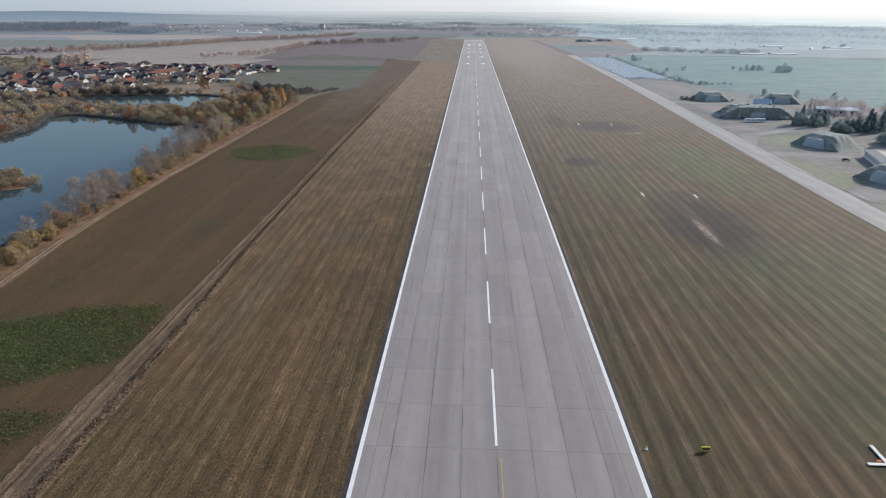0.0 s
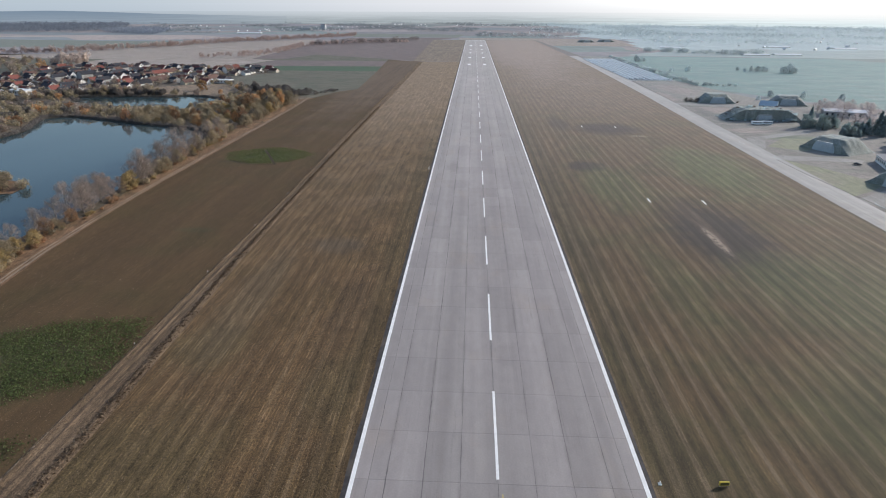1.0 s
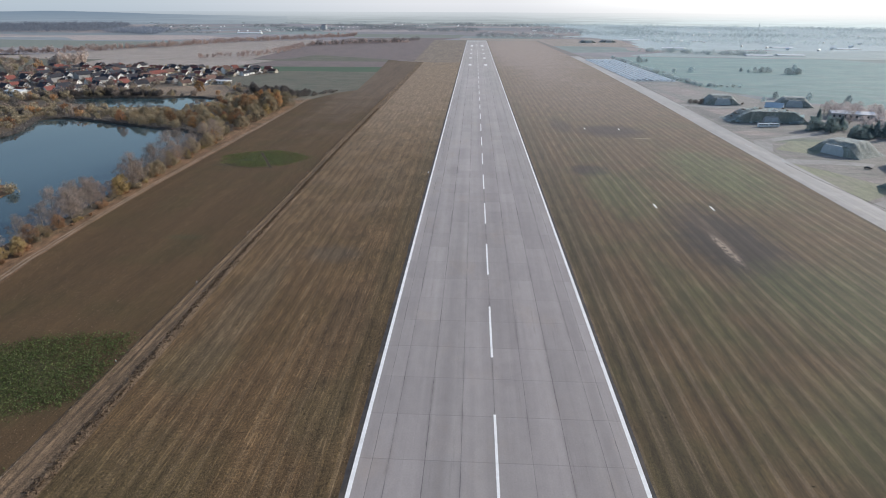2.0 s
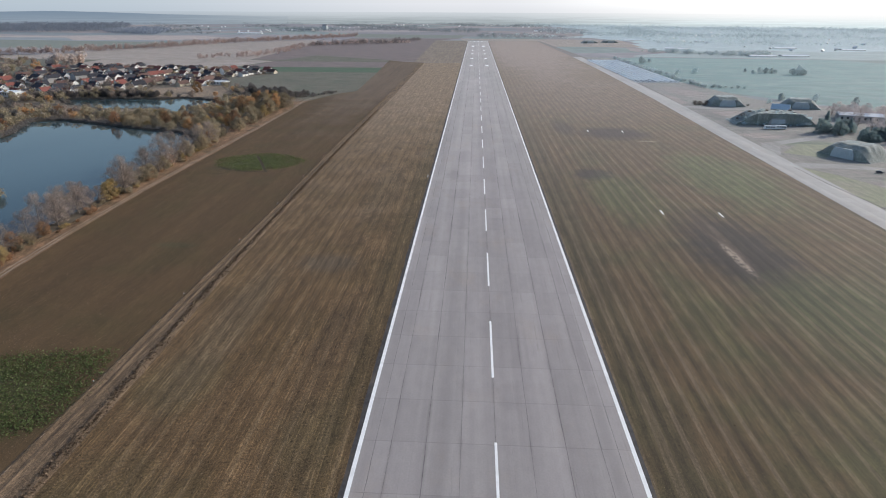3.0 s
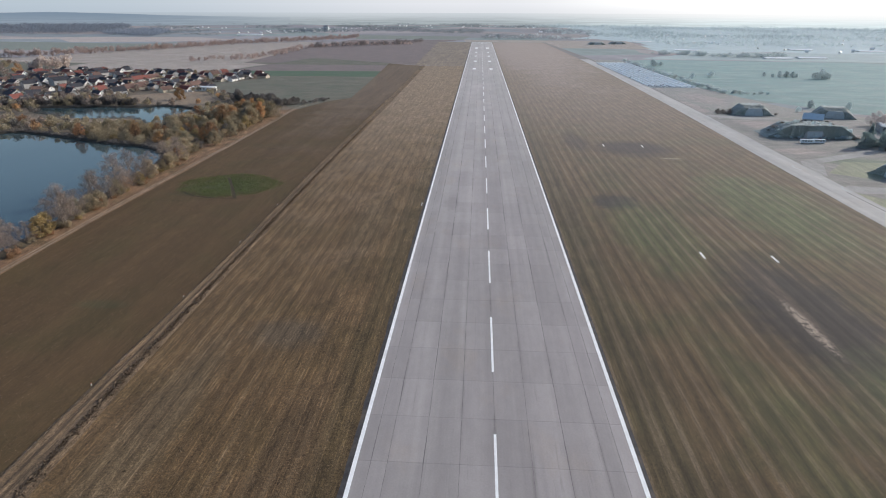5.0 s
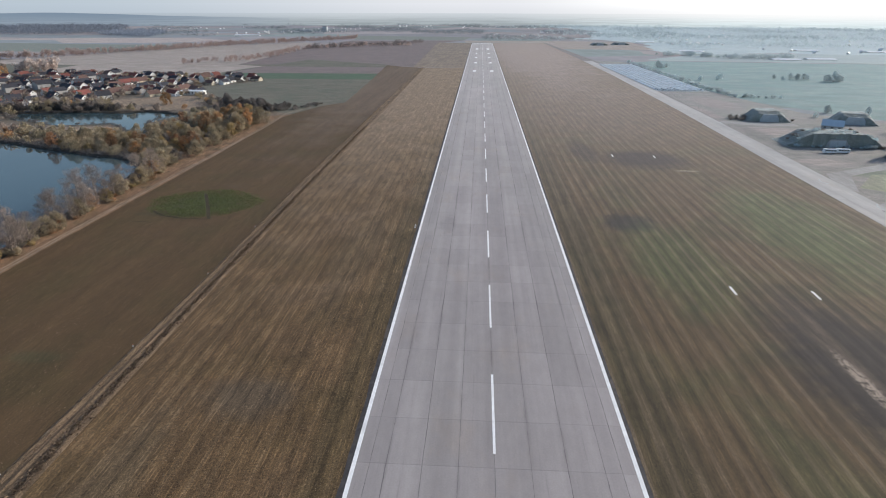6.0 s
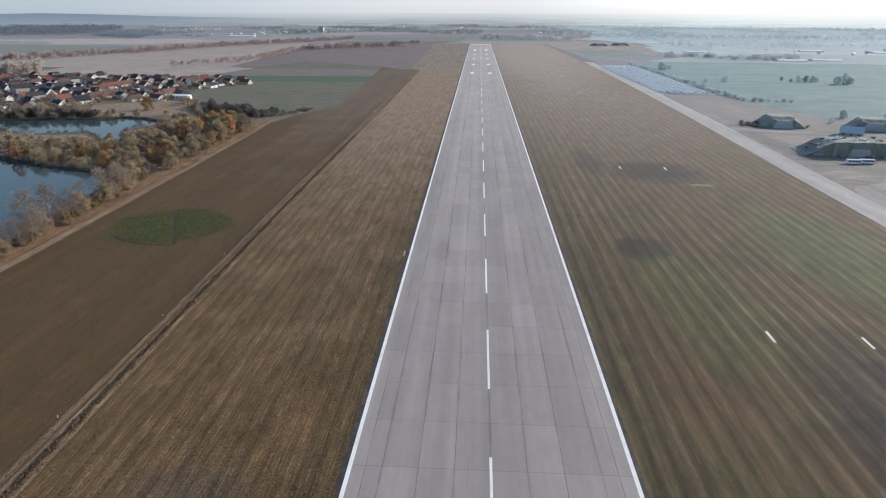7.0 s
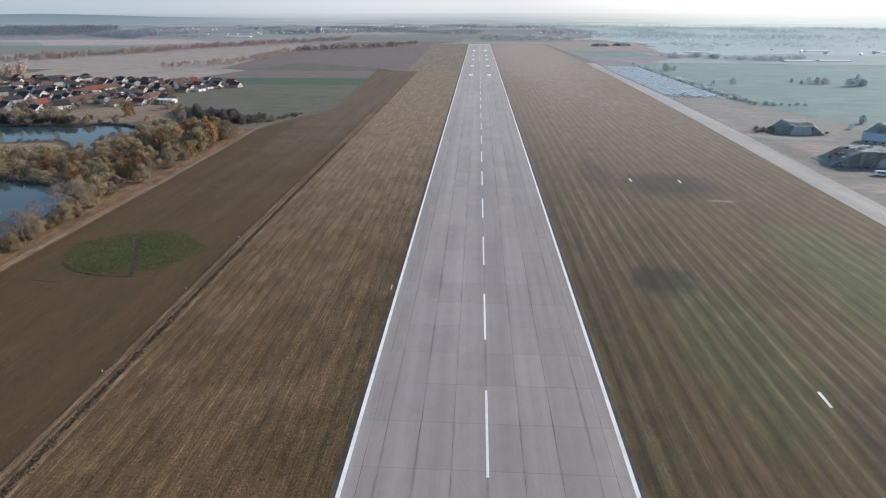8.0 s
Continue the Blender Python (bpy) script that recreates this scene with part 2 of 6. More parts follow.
ASPHALT = plain("asphalt_edge", (0.06, 0.056, 0.058), 0.85, 0.3, 0.6, dirt=(0.14, 0.115, 0.09), dirty=0.8)
# kept pale so it throws light up onto the shaded cars
GRAVEL = plain("grey_gravel", (0.42, 0.43, 0.43), 0.9, 0.2, 0.5)
PAINT = plain("white_road_paint", (0.84, 0.84, 0.84), 0.6, 0.08, 0.4, dirt=(0.4, 0.38, 0.36), dirty=0.35)
YELLOW_PAINT = plain("yellow_road_paint", (0.55, 0.42, 0.1), 0.6, 0.1, 0.5)

# last soft spot pales the far stretch, putting haze into the colour
STUBBLE = turf("mown_stubble", (0.125, 0.0755, 0.035), (0.154, 0.096, 0.047), (0.1, 0.065, 0.028), 1.3, 0.16, 0.9, 0.45, wave=4.1, swath=0.55, straw=0.42,
              stains_and_haze=((-35, 300, 7, 420, (0.075, 0.055, 0.025), 0.6), (-76, 106, 28, 34, (0.104, 0.082, 0.037), 0.55), (-80, 158, 15, 18, (0.108, 0.086, 0.04), 0.5), (-42, 140, 10, 22, (0.085, 0.069, 0.033), 0.5), (-60, 236, 16, 12, (0.075, 0.062, 0.046), 0.6),
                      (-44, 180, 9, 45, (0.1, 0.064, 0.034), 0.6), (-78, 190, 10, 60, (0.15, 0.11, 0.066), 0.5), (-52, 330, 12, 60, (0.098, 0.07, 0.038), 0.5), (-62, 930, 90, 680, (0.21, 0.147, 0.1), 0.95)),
              ridge=(0.2, 0.142, 0.084), sheen=0.13, tint=(1.0, 0.88, 0.72))
# the same stubble farther off, its colour paled to stand in for haze
STUBBLE_FAR = turf("hazed_stubble", (0.19, 0.137, 0.095), (0.225, 0.168, 0.118), (0.155, 0.112, 0.078), 4.0, 0.35, 0.7, 0.3, sheen=0.1)
# first two soft spots pale the far meadow: haze worked into its colour
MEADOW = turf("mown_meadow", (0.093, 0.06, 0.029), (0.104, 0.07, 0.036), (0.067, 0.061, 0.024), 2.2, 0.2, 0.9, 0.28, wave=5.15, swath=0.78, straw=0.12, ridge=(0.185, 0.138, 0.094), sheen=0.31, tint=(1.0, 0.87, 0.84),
              stains_and_haze=((110, 760, 130, 300, (0.135, 0.098, 0.073), 0.6), (110, 1600, 140, 1000, (0.21, 0.162, 0.145), 0.9), (100, 258, 28, 62, SCORCH, 1.0), (64, 373, 17, 17, SCORCH, 1.0), (66, 520, 12, 44, SCORCH, 0.7),
                      (103, 500, 36, 34, SCORCH, 1.0), (138, 370, 36, 85, (0.07, 0.095, 0.032), 0.85), (112, 205, 34, 42, (0.062, 0.074, 0.03), 0.7), (72, 330, 24, 60, (0.066, 0.086, 0.028), 0.6), (140, 170, 50, 95, (0.082, 0.084, 0.038), 0.75), (92, 128, 30, 46, (0.076, 0.076, 0.033), 0.6), (37, 300, 10, 520, (0.066, 0.052, 0.027), 0.7),
                      (66, 205, 12, 45, (0.065, 0.078, 0.028), 0.35),
                      (97, 275, 5, 46, (0.12, 0.09, 0.064), 0.5)),
              marks=((95.7, 250, 2.6, 23, (0.34, 0.27, 0.215), 1.0), (120, 471, 9, 3.2, (0.3, 0.25, 0.19), 0.9)))
WEEDY = (0.05, 0.07, 0.026)
# first soft spot pales the far end, where haze is painted in
PLOUGH = turf("bare_ploughed_soil", (0.092, 0.057, 0.027), (0.103, 0.064, 0.03), (0.08, 0.057, 0.024), 9.0, 0.2, 0.5, 0.26, bump=0.25, sheen=0.0,
              stains_and_haze=((-128, 960, 64, 560, (0.145, 0.105, 0.075), 0.9), (-132, 146, 36, 24, WEEDY, 0.6), (-114, 111, 14, 7.5, WEEDY, 0.45), (-139, 389, 31, 25, WEEDY, 0.7), (-150, 372, 22, 5, (0.055, 0.05, 0.026), 0.5), (-125, 250, 12, 4, (0.075, 0.07, 0.034), 0.5)))
SHADY_SOIL = plain("shaded_furrow_soil", (0.045, 0.036, 0.02), 0.9, 0.4, 0.2)
DRY_BANK = turf("dry_reddish_grass", (0.19, 0.11, 0.065), (0.24, 0.15, 0.09), (0.11, 0.082, 0.045), 2.5, 0.3, 0.6, 0.8, sheen=0.0, coarse=3)
DRY_GRASS = turf("dry_tan_grass", (0.235, 0.17, 0.115), (0.275, 0.205, 0.145), (0.19, 0.145, 0.1), 3.0, 0.25, 0.7, 0.5, sheen=0.05, coarse=3)
# dark colour carries the shade of the shore banks
SHADED_BANK = plain("shaded_bank_earth", (0.06, 0.05, 0.038), 0.8, 0.3, 0.3)
ROAD = turf("worn_pale_concrete", (0.27, 0.258, 0.245), (0.32, 0.3, 0.28), (0.23, 0.21, 0.19), 2.0, 0.15, 0.5, 0.2, sheen=0.2)
RUT = turf("trodden_earth_rut", (0.27, 0.21, 0.155), (0.31, 0.24, 0.18), (0.22, 0.17, 0.12), 1.0, 0.35, 0.5, 0.3, sheen=0.0)
PATH = turf("trodden_pale_earth", (0.28, 0.215, 0.155), (0.32, 0.25, 0.18), (0.22, 0.17, 0.12), 1.0, 0.35, 0.5, 0.3, sheen=0.0)
TRACK = turf("rutted_dirt_track", (0.14, 0.095, 0.058), (0.165, 0.114, 0.072), (0.1, 0.07, 0.043), 0.9, 0.4, 0.8, 0.5, bump=0.5, sheen=0.0)


def farmland(name):
    """The open plain: a patchwork of long fields, each its own tone, with hedges and a soft mottling."""
    n = Nodes(name)
    warp = n.noise(n.place(1, 1, 0), 0.002, 2, 0.5)
    shift = n.node("ShaderNodeCombineXYZ", X=n.math("MULTIPLY", warp, 1.1), Y=n.math("MULTIPLY", warp, 0.6), Z=0.0).outputs[0]
    add = n.t.nodes.new("ShaderNodeVectorMath")
    add.operation = "ADD"
    n.put(add.inputs[0], n.place(0.0021, 0.0034, 0))
    n.put(add.inputs[1], shift)
    cell = n.node("ShaderNodeTexVoronoi", Vector=add.outputs[0], Scale=1.0)
    tone = n.node("ShaderNodeSeparateColor", Color=cell.outputs["Color"])
    r, g = tone.outputs["Red"], tone.outputs["Green"]
    # mauve and blue in these tones put distance haze into the colour
    col = n.mix(n.remap(r, 0.3, 0.34), (0.235, 0.215, 0.228), (0.285, 0.245, 0.24))
    col = n.mix(n.remap(r, 0.6, 0.64), col, (0.19, 0.225, 0.215))
    col = n.mix(n.remap(r, 0.82, 0.86), col, (0.215, 0.235, 0.25))
    k = n.math("MULTIPLY", n.remap(g, 0, 1, 0.88, 1.12), n.remap(n.noise(n.place(1, 0.5, 0), 0.02, 5, 0.65), 0.3, 0.7, 0.86, 1.12))
    mul = n.t.nodes.new("ShaderNodeVectorMath")
    mul.operation = "SCALE"
    n.put(mul.inputs[0], col)
    n.put(mul.inputs["Scale"], k)
    return n.done(mul.outputs[0], 0.9, None, sheen=0.12)


GROUND = farmland("far_farmland")
# bluish base colours and sheen of the western fields stand in for haze
FIELD_GREY = turf("grey_green_field", (0.128, 0.124, 0.094), (0.152, 0.14, 0.108), (0.105, 0.116, 0.085), 8.0, 0.25, 0.8, 0.3, along="x", sheen=0.025)
FIELD_GREEN = turf("green_field", (0.062, 0.112, 0.066), (0.076, 0.125, 0.074), (0.09, 0.118, 0.08), 8.0, 0.15, 0.6, 0.2, along="x", sheen=0.025)
FIELD_TAN = turf("tan_field", (0.3, 0.236, 0.2), (0.34, 0.27, 0.23), (0.245, 0.213, 0.172), 12.0, 0.25, 0.8, 0.3, along="x", sheen=0.14)
FIELD_ROSE = turf("rosy_tan_field", (0.37, 0.29, 0.262), (0.41, 0.325, 0.295), (0.33, 0.265, 0.242), 12.0, 0.2, 0.6, 0.25, along="x", sheen=0.14)
FIELD_DULL = turf("dull_green_field", (0.135, 0.15, 0.115), (0.155, 0.165, 0.13), (0.16, 0.155, 0.125), 10.0, 0.15, 0.6, 0.2, along="x", sheen=0.14)
FIELD_MAUVE = turf("brown_fallow_field", (0.165, 0.124, 0.119), (0.19, 0.144, 0.136), (0.145, 0.116, 0.11), 10.0, 0.2, 0.6, 0.2, along="x", sheen=0.06)
# eastern fields: base colours paled and sheen raised, so haze is painted on
FIELD_HAZY = turf("hazed_far_grassland", (0.285, 0.33, 0.335), (0.33, 0.355, 0.35), (0.235, 0.287, 0.292), 25.0, 0.3, 0.9, 0.3, along="x", sheen=0.5, tint=(0.76, 0.89, 1.0))
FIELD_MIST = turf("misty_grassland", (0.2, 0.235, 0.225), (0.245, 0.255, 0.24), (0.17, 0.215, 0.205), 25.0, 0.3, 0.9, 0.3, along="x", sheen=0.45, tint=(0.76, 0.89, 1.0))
FIELD_PALE = turf("hazed_green_meadow", (0.09, 0.15, 0.133), (0.125, 0.178, 0.157), (0.15, 0.178, 0.162), 15.0, 0.3, 1.2, 0.3, along="x", sheen=0.38, tint=(0.68, 0.9, 1.0))
# besides being dry, this grass is paled and sheened for haze
BASE_GRASS = turf("worn_airfield_grass", (0.215, 0.185, 0.165), (0.195, 0.19, 0.155), (0.24, 0.2, 0.182), 6.0, 0.25, 0.8, 0.45, along="x", sheen=0.25,
                  stains_and_haze=((232, 605, 34, 24, (0.29, 0.225, 0.2), 0.9), (212, 585, 12, 60, (0.13, 0.12, 0.105), 0.7), (225, 474, 17, 5, (0.07, 0.068, 0.056), 0.9), (214, 500, 22, 14, (0.3, 0.24, 0.205), 0.8),
                          (240, 470, 40, 13, (0.15, 0.17, 0.105), 0.8), (207, 700, 12, 70, (0.28, 0.215, 0.19), 0.8), (240, 765, 26, 70, (0.27, 0.205, 0.185), 0.8), (275, 590, 22, 16, (0.29, 0.24, 0.215), 0.8), (222, 660, 30, 12, (0.14, 0.125, 0.11), 0.7)))
LAWN = turf("lawn", (0.205, 0.215, 0.135), (0.24, 0.24, 0.155), (0.235, 0.215, 0.165), 3.0, 0.2, 0.6, 0.35, sheen=0.2)

# turf colour lightened so the shaded slopes look hazy
SHELTER_EARTH = turf("shelter_turf", (0.25, 0.272, 0.25), (0.28, 0.285, 0.245), (0.215, 0.248, 0.232), 2.0, 0.2, 0.6, 0.5, coarse=8, sheen=0.45)
SCRUB = turf("rough_scrub", (0.14, 0.107, 0.075), (0.175, 0.134, 0.096), (0.1, 0.088, 0.06), 3.0, 0.2, 0.7, 0.6, coarse=2, sheen=0.05)

BARK = plain("bark", (0.11, 0.085, 0.07), 0.9, 0.3, 3.0)
PALE_BARK = plain("pale_bark", (0.24, 0.2, 0.175), 0.9, 0.25, 3.0)
LEAF = {
    "olive": foliage("olive_leaves", (0.36, 0.292, 0.195), (0.46, 0.375, 0.255), (0.27, 0.24, 0.17), 0.14),
    "yellow": foliage("yellow_leaves", (0.44, 0.33, 0.15), (0.37, 0.285, 0.155), (0.33, 0.265, 0.15), 0.1),
    "orange": foliage("orange_leaves", (0.52, 0.3, 0.145), (0.45, 0.28, 0.15), (0.42, 0.295, 0.165), 0.12),
    "rust": foliage("rust_leaves", (0.4, 0.225, 0.13), (0.34, 0.21, 0.125), (0.36, 0.25, 0.15), 0.1),
    "grey": foliage("bare_grey_twigs", (0.35, 0.28, 0.24), (0.29, 0.235, 0.205), (0.33, 0.27, 0.21), 0.12),
    "dark": foliage("dark_shrub_leaves", (0.18, 0.16, 0.148), (0.215, 0.19, 0.172), (0.195, 0.175, 0.155), 0.2),
    # needles lightened and given full sheen to stand in for haze
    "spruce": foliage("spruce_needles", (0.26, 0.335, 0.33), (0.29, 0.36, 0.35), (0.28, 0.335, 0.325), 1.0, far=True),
    # far kinds: pale, bluish leaf colours have the haze painted in
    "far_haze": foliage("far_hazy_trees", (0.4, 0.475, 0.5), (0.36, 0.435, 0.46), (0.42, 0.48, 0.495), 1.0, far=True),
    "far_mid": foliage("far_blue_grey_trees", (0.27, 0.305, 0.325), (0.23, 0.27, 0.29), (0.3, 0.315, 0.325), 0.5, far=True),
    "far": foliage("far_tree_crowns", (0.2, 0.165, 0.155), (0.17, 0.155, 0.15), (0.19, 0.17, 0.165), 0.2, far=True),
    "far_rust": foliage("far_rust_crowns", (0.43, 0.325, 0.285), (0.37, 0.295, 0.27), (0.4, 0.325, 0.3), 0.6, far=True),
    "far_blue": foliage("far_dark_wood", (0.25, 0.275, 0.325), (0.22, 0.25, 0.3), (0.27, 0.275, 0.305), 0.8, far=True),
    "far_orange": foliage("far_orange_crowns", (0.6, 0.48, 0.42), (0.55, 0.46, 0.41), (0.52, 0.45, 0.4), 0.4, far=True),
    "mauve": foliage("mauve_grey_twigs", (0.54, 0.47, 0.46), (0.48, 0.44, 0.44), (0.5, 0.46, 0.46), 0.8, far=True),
    "far_pale": foliage("haze_pale_trees", (0.56, 0.635, 0.65), (0.49, 0.57, 0.59), (0.53, 0.595, 0.61), 1.0, far=True),
}
WEED = foliage("green_crop_leaves", (0.128, 0.158, 0.06), (0.158, 0.182, 0.074), (0.145, 0.155, 0.068))
TUFT = foliage("dry_tufts", (0.2, 0.148, 0.095), (0.155, 0.112, 0.072), (0.135, 0.105, 0.064))
MEADOW_TUFT = foliage("meadow_tufts", (0.15, 0.125, 0.07), (0.115, 0.115, 0.055), (0.14, 0.11, 0.065))
DARK_LUMP = foliage("dark_earth_lumps", (0.06, 0.045, 0.028), (0.08, 0.058, 0.036), (0.055, 0.045, 0.03))
CLOD = foliage("earth_clods", (0.17, 0.118, 0.078), (0.215, 0.152, 0.104), (0.18, 0.134, 0.09))

WALLS = [plain("white_render", (0.84, 0.83, 0.8), 0.85, 0.08, 0.6), plain("cream_render", (0.62, 0.54, 0.42), 0.85, 0.08, 0.6),
         plain("grey_render", (0.42, 0.41, 0.4), 0.85, 0.1, 0.6), plain("ochre_render", (0.5, 0.36, 0.22), 0.85, 0.1, 0.6)]
ROOFS = [plain("red_clay_tiles", (0.2, 0.078, 0.066), 0.9, 0.25, 1.2, spec=0.15), plain("dark_slate_roof", (0.055, 0.056, 0.066), 0.9, 0.25, 1.2, spec=0.12),
         plain("brown_tiles", (0.145, 0.093, 0.08), 0.9, 0.25, 1.2, spec=0.15), plain("grey_sheet_roof", (0.3, 0.3, 0.31), 0.5, 0.12, 0.8)]
WHITE_ROOF = plain("white_sheet_roof", (0.8, 0.82, 0.84), 0.45, 0.06, 0.3, dirty=0.1)
BLUE_ROOF = plain("pale_blue_sheet_roof", (0.45, 0.55, 0.62), 0.45, 0.08, 0.3)
GLASS = plain("window_glass", (0.05, 0.06, 0.07), 0.08, 0.1, 0.5, spec=0.6, dirty=0.0)
DOORWOOD = plain("brown_door", (0.16, 0.1, 0.06), 0.6, 0.15, 2.0)
SHELTER_FACE = plain("shelter_concrete", (0.47, 0.51, 0.53), 0.8, 0.1, 0.4, dirt=(0.25, 0.24, 0.22), dirty=0.4)
STEEL = plain("galvanised_steel", (0.4, 0.41, 0.42), 0.45, 0.1, 2.0, metal=0.7)
RUBBER = plain("tyre_rubber", (0.03, 0.03, 0.03), 0.9, 0.1, 4.0)
# sheen on the white paint lightens shaded car sides, standing in for haze
CARPAINT = [plain("white_car_paint", (0.9, 0.92, 0.93), 0.25, 0.03, 1.0, spec=0.5, dirty=0.0, sheen=0.5), plain("silver_car_paint", (0.74, 0.8, 0.83), 0.3, 0.04, 1.0, spec=0.5, dirty=0.05),
            plain("blue_grey_car_paint", (0.45, 0.56, 0.64), 0.3, 0.04, 1.0, spec=0.5, dirty=0.05), plain("dark_car_paint", (0.04, 0.045, 0.05), 0.25, 0.05, 1.0, spec=0.5, dirty=0.05)]
YELLOW = plain("yellow_sign_plastic", (0.55, 0.43, 0.06), 0.5, 0.08, 3.0)
ORANGE = plain("orange_plastic", (0.7, 0.16, 0.04), 0.5, 0.08, 3.0)
WHITE_BOARD = plain("white_painted_board", (0.8, 0.79, 0.77), 0.6, 0.06, 1.0, dirty=0.2)


def lake_water():
    n = Nodes("lake_water")
    wave = n.noise(n.place(1, 0.4, 0), 0.5, 4, 0.6)
    calm = n.noise(n.place(1, 0.3, 0), 0.012, 3, 0.5)
    col = n.mix(n.remap(calm, 0.35, 0.65), (0.03, 0.058, 0.07), (0.045, 0.08, 0.092))
    return n.done(col, n.remap(calm, 0.35, 0.7, 0.02, 0.1), n.bump(wave, 0.05, 0.1), spec=0.5, IOR=1.33)


WATER = lake_water()


def distance_backdrop(name, west_low, west_high, strong=1.0):
    """The hazy plain beyond the fields: woods and fields crowded together, paling into the sky and brighter towards the
    sun. Haze and sunward brightness are painted into its glow.
    """
    n = Nodes(name)
    sep = n.node("ShaderNodeSeparateXYZ", Vector=n.node("ShaderNodeNewGeometry").outputs["Position"])
    z, x = sep.outputs["Z"], sep.outputs["X"]
    reach = n.math("DIVIDE", 88.5, n.math("MAXIMUM", n.math("SUBTRACT", 88.5, z), 3.0))
    flat = n.t.nodes.new("ShaderNodeVectorMath")
    flat.operation = "SCALE"
    n.put(flat.inputs[0], n.place(1, 1, 0))
    n.put(flat.inputs["Scale"], reach)
    plan = flat.outputs[0]
    woods = n.noise(plan, 0.0016, 4, 0.6)
    fields = n.noise(plan, 0.0045, 3, 0.6)
    specks = n.noise(plan, 0.014, 3, 0.7)
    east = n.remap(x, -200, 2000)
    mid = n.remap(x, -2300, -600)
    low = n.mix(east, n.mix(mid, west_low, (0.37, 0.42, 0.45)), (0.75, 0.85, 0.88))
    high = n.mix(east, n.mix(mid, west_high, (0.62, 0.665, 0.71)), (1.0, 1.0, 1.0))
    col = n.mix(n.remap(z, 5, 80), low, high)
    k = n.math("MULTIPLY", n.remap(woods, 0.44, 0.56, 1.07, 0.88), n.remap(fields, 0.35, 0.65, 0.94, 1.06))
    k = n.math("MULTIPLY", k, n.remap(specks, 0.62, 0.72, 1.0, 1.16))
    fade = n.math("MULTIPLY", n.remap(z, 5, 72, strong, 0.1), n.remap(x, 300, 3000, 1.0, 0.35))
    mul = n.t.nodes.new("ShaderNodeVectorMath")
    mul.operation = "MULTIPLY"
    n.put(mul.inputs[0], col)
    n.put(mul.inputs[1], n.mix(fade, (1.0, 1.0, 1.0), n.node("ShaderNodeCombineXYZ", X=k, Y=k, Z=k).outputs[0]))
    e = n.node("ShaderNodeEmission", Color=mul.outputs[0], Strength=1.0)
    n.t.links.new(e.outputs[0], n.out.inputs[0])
    return n.m


def sky_backdrop():
    """The pale hazy sky low over the horizon, brighter towards the sun."""
    n = Nodes("hazy_low_sky")
    sep = n.node("ShaderNodeSeparateXYZ", Vector=n.node("ShaderNodeNewGeometry").outputs["Position"])
    z, x = sep.outputs["Z"], sep.outputs["X"]
    low = n.mix(n.remap(x, 0, 1900), n.mix(n.remap(x, -3100, 120), (0.46, 0.54, 0.62), (0.74, 0.765, 0.81)), (1.02, 1.02, 1.02))
    high = n.mix(n.remap(x, 0, 1500), n.mix(n.remap(x, -3100, 120), (0.49, 0.57, 0.65), (0.81, 0.825, 0.87)), (1.1, 1.1, 1.1))
    e = n.node("ShaderNodeEmission", Color=n.mix(n.remap(z, 72, 150), low, high), Strength=1.0)
    n.t.links.new(e.outputs[0], n.out.inputs[0])
    return n.m


BACKDROP = distance_backdrop("hazy_distance", (0.28, 0.335, 0.385), (0.46, 0.53, 0.6))
HILLS = distance_backdrop("hazy_hills", (0.27, 0.33, 0.4), (0.205, 0.275, 0.36), 0.7)
LOW_SKY = sky_backdrop()
# ---------------------------------------------------------------- building helpers
rng = np.random.default_rng(7)


def mesh_of(name, verts, faces, material, smooth=False):
    me = bpy.data.meshes.new(name)
    me.from_pydata([tuple(v) for v in verts], [], [tuple(f) for f in faces])
    me.materials.append(material)
    if smooth:
        me.shade_smooth()
    return me


def piece(name, me, parent=None, m=None, label=""):
    """A mesh object; under a parent it is a part of it."""
    ob = new(name, me)
    ob.parent = parent
    if m is not None:
        ob.matrix_basis = m
    if label:
        ob["label"] = label
    return ob


def part(name, bm, material, parent=None, label="", smooth=False):
    me = bpy.data.meshes.new(name)
    bm.to_mesh(me)
    bm.free()
    me.materials.append(material)
    if smooth:
        me.shade_smooth()
    return piece(name, me, parent, None, label)


def box(bm, x0, x1, y0, y1, z0, z1, bevel=0.0):
    made = bmesh.ops.create_cube(bm, size=1.0)["verts"]
    for v in made:
        v.co = Vector((x0 + (v.co.x + 0.5) * (x1 - x0), y0 + (v.co.y + 0.5) * (y1 - y0), z0 + (v.co.z + 0.5) * (z1 - z0)))
    if bevel:
        edges = list({e for v in made for e in v.link_edges})
        bmesh.ops.bevel(bm, geom=edges, offset=bevel, segments=2, profile=0.5, affect="EDGES")
    return bm


def tube(bm, p, q, r0, r1, sides=6):
    """A tapered round bar from p to q."""
    p, q = Vector(p), Vector(q)
    m = Matrix.Translation((p + q) / 2) @ (q - p).to_track_quat("Z", "Y").to_matrix().to_4x4()
    bmesh.ops.create_cone(bm, cap_ends=True, segments=sides, radius1=r0, radius2=r1, depth=(q - p).length, matrix=m)
    return bm


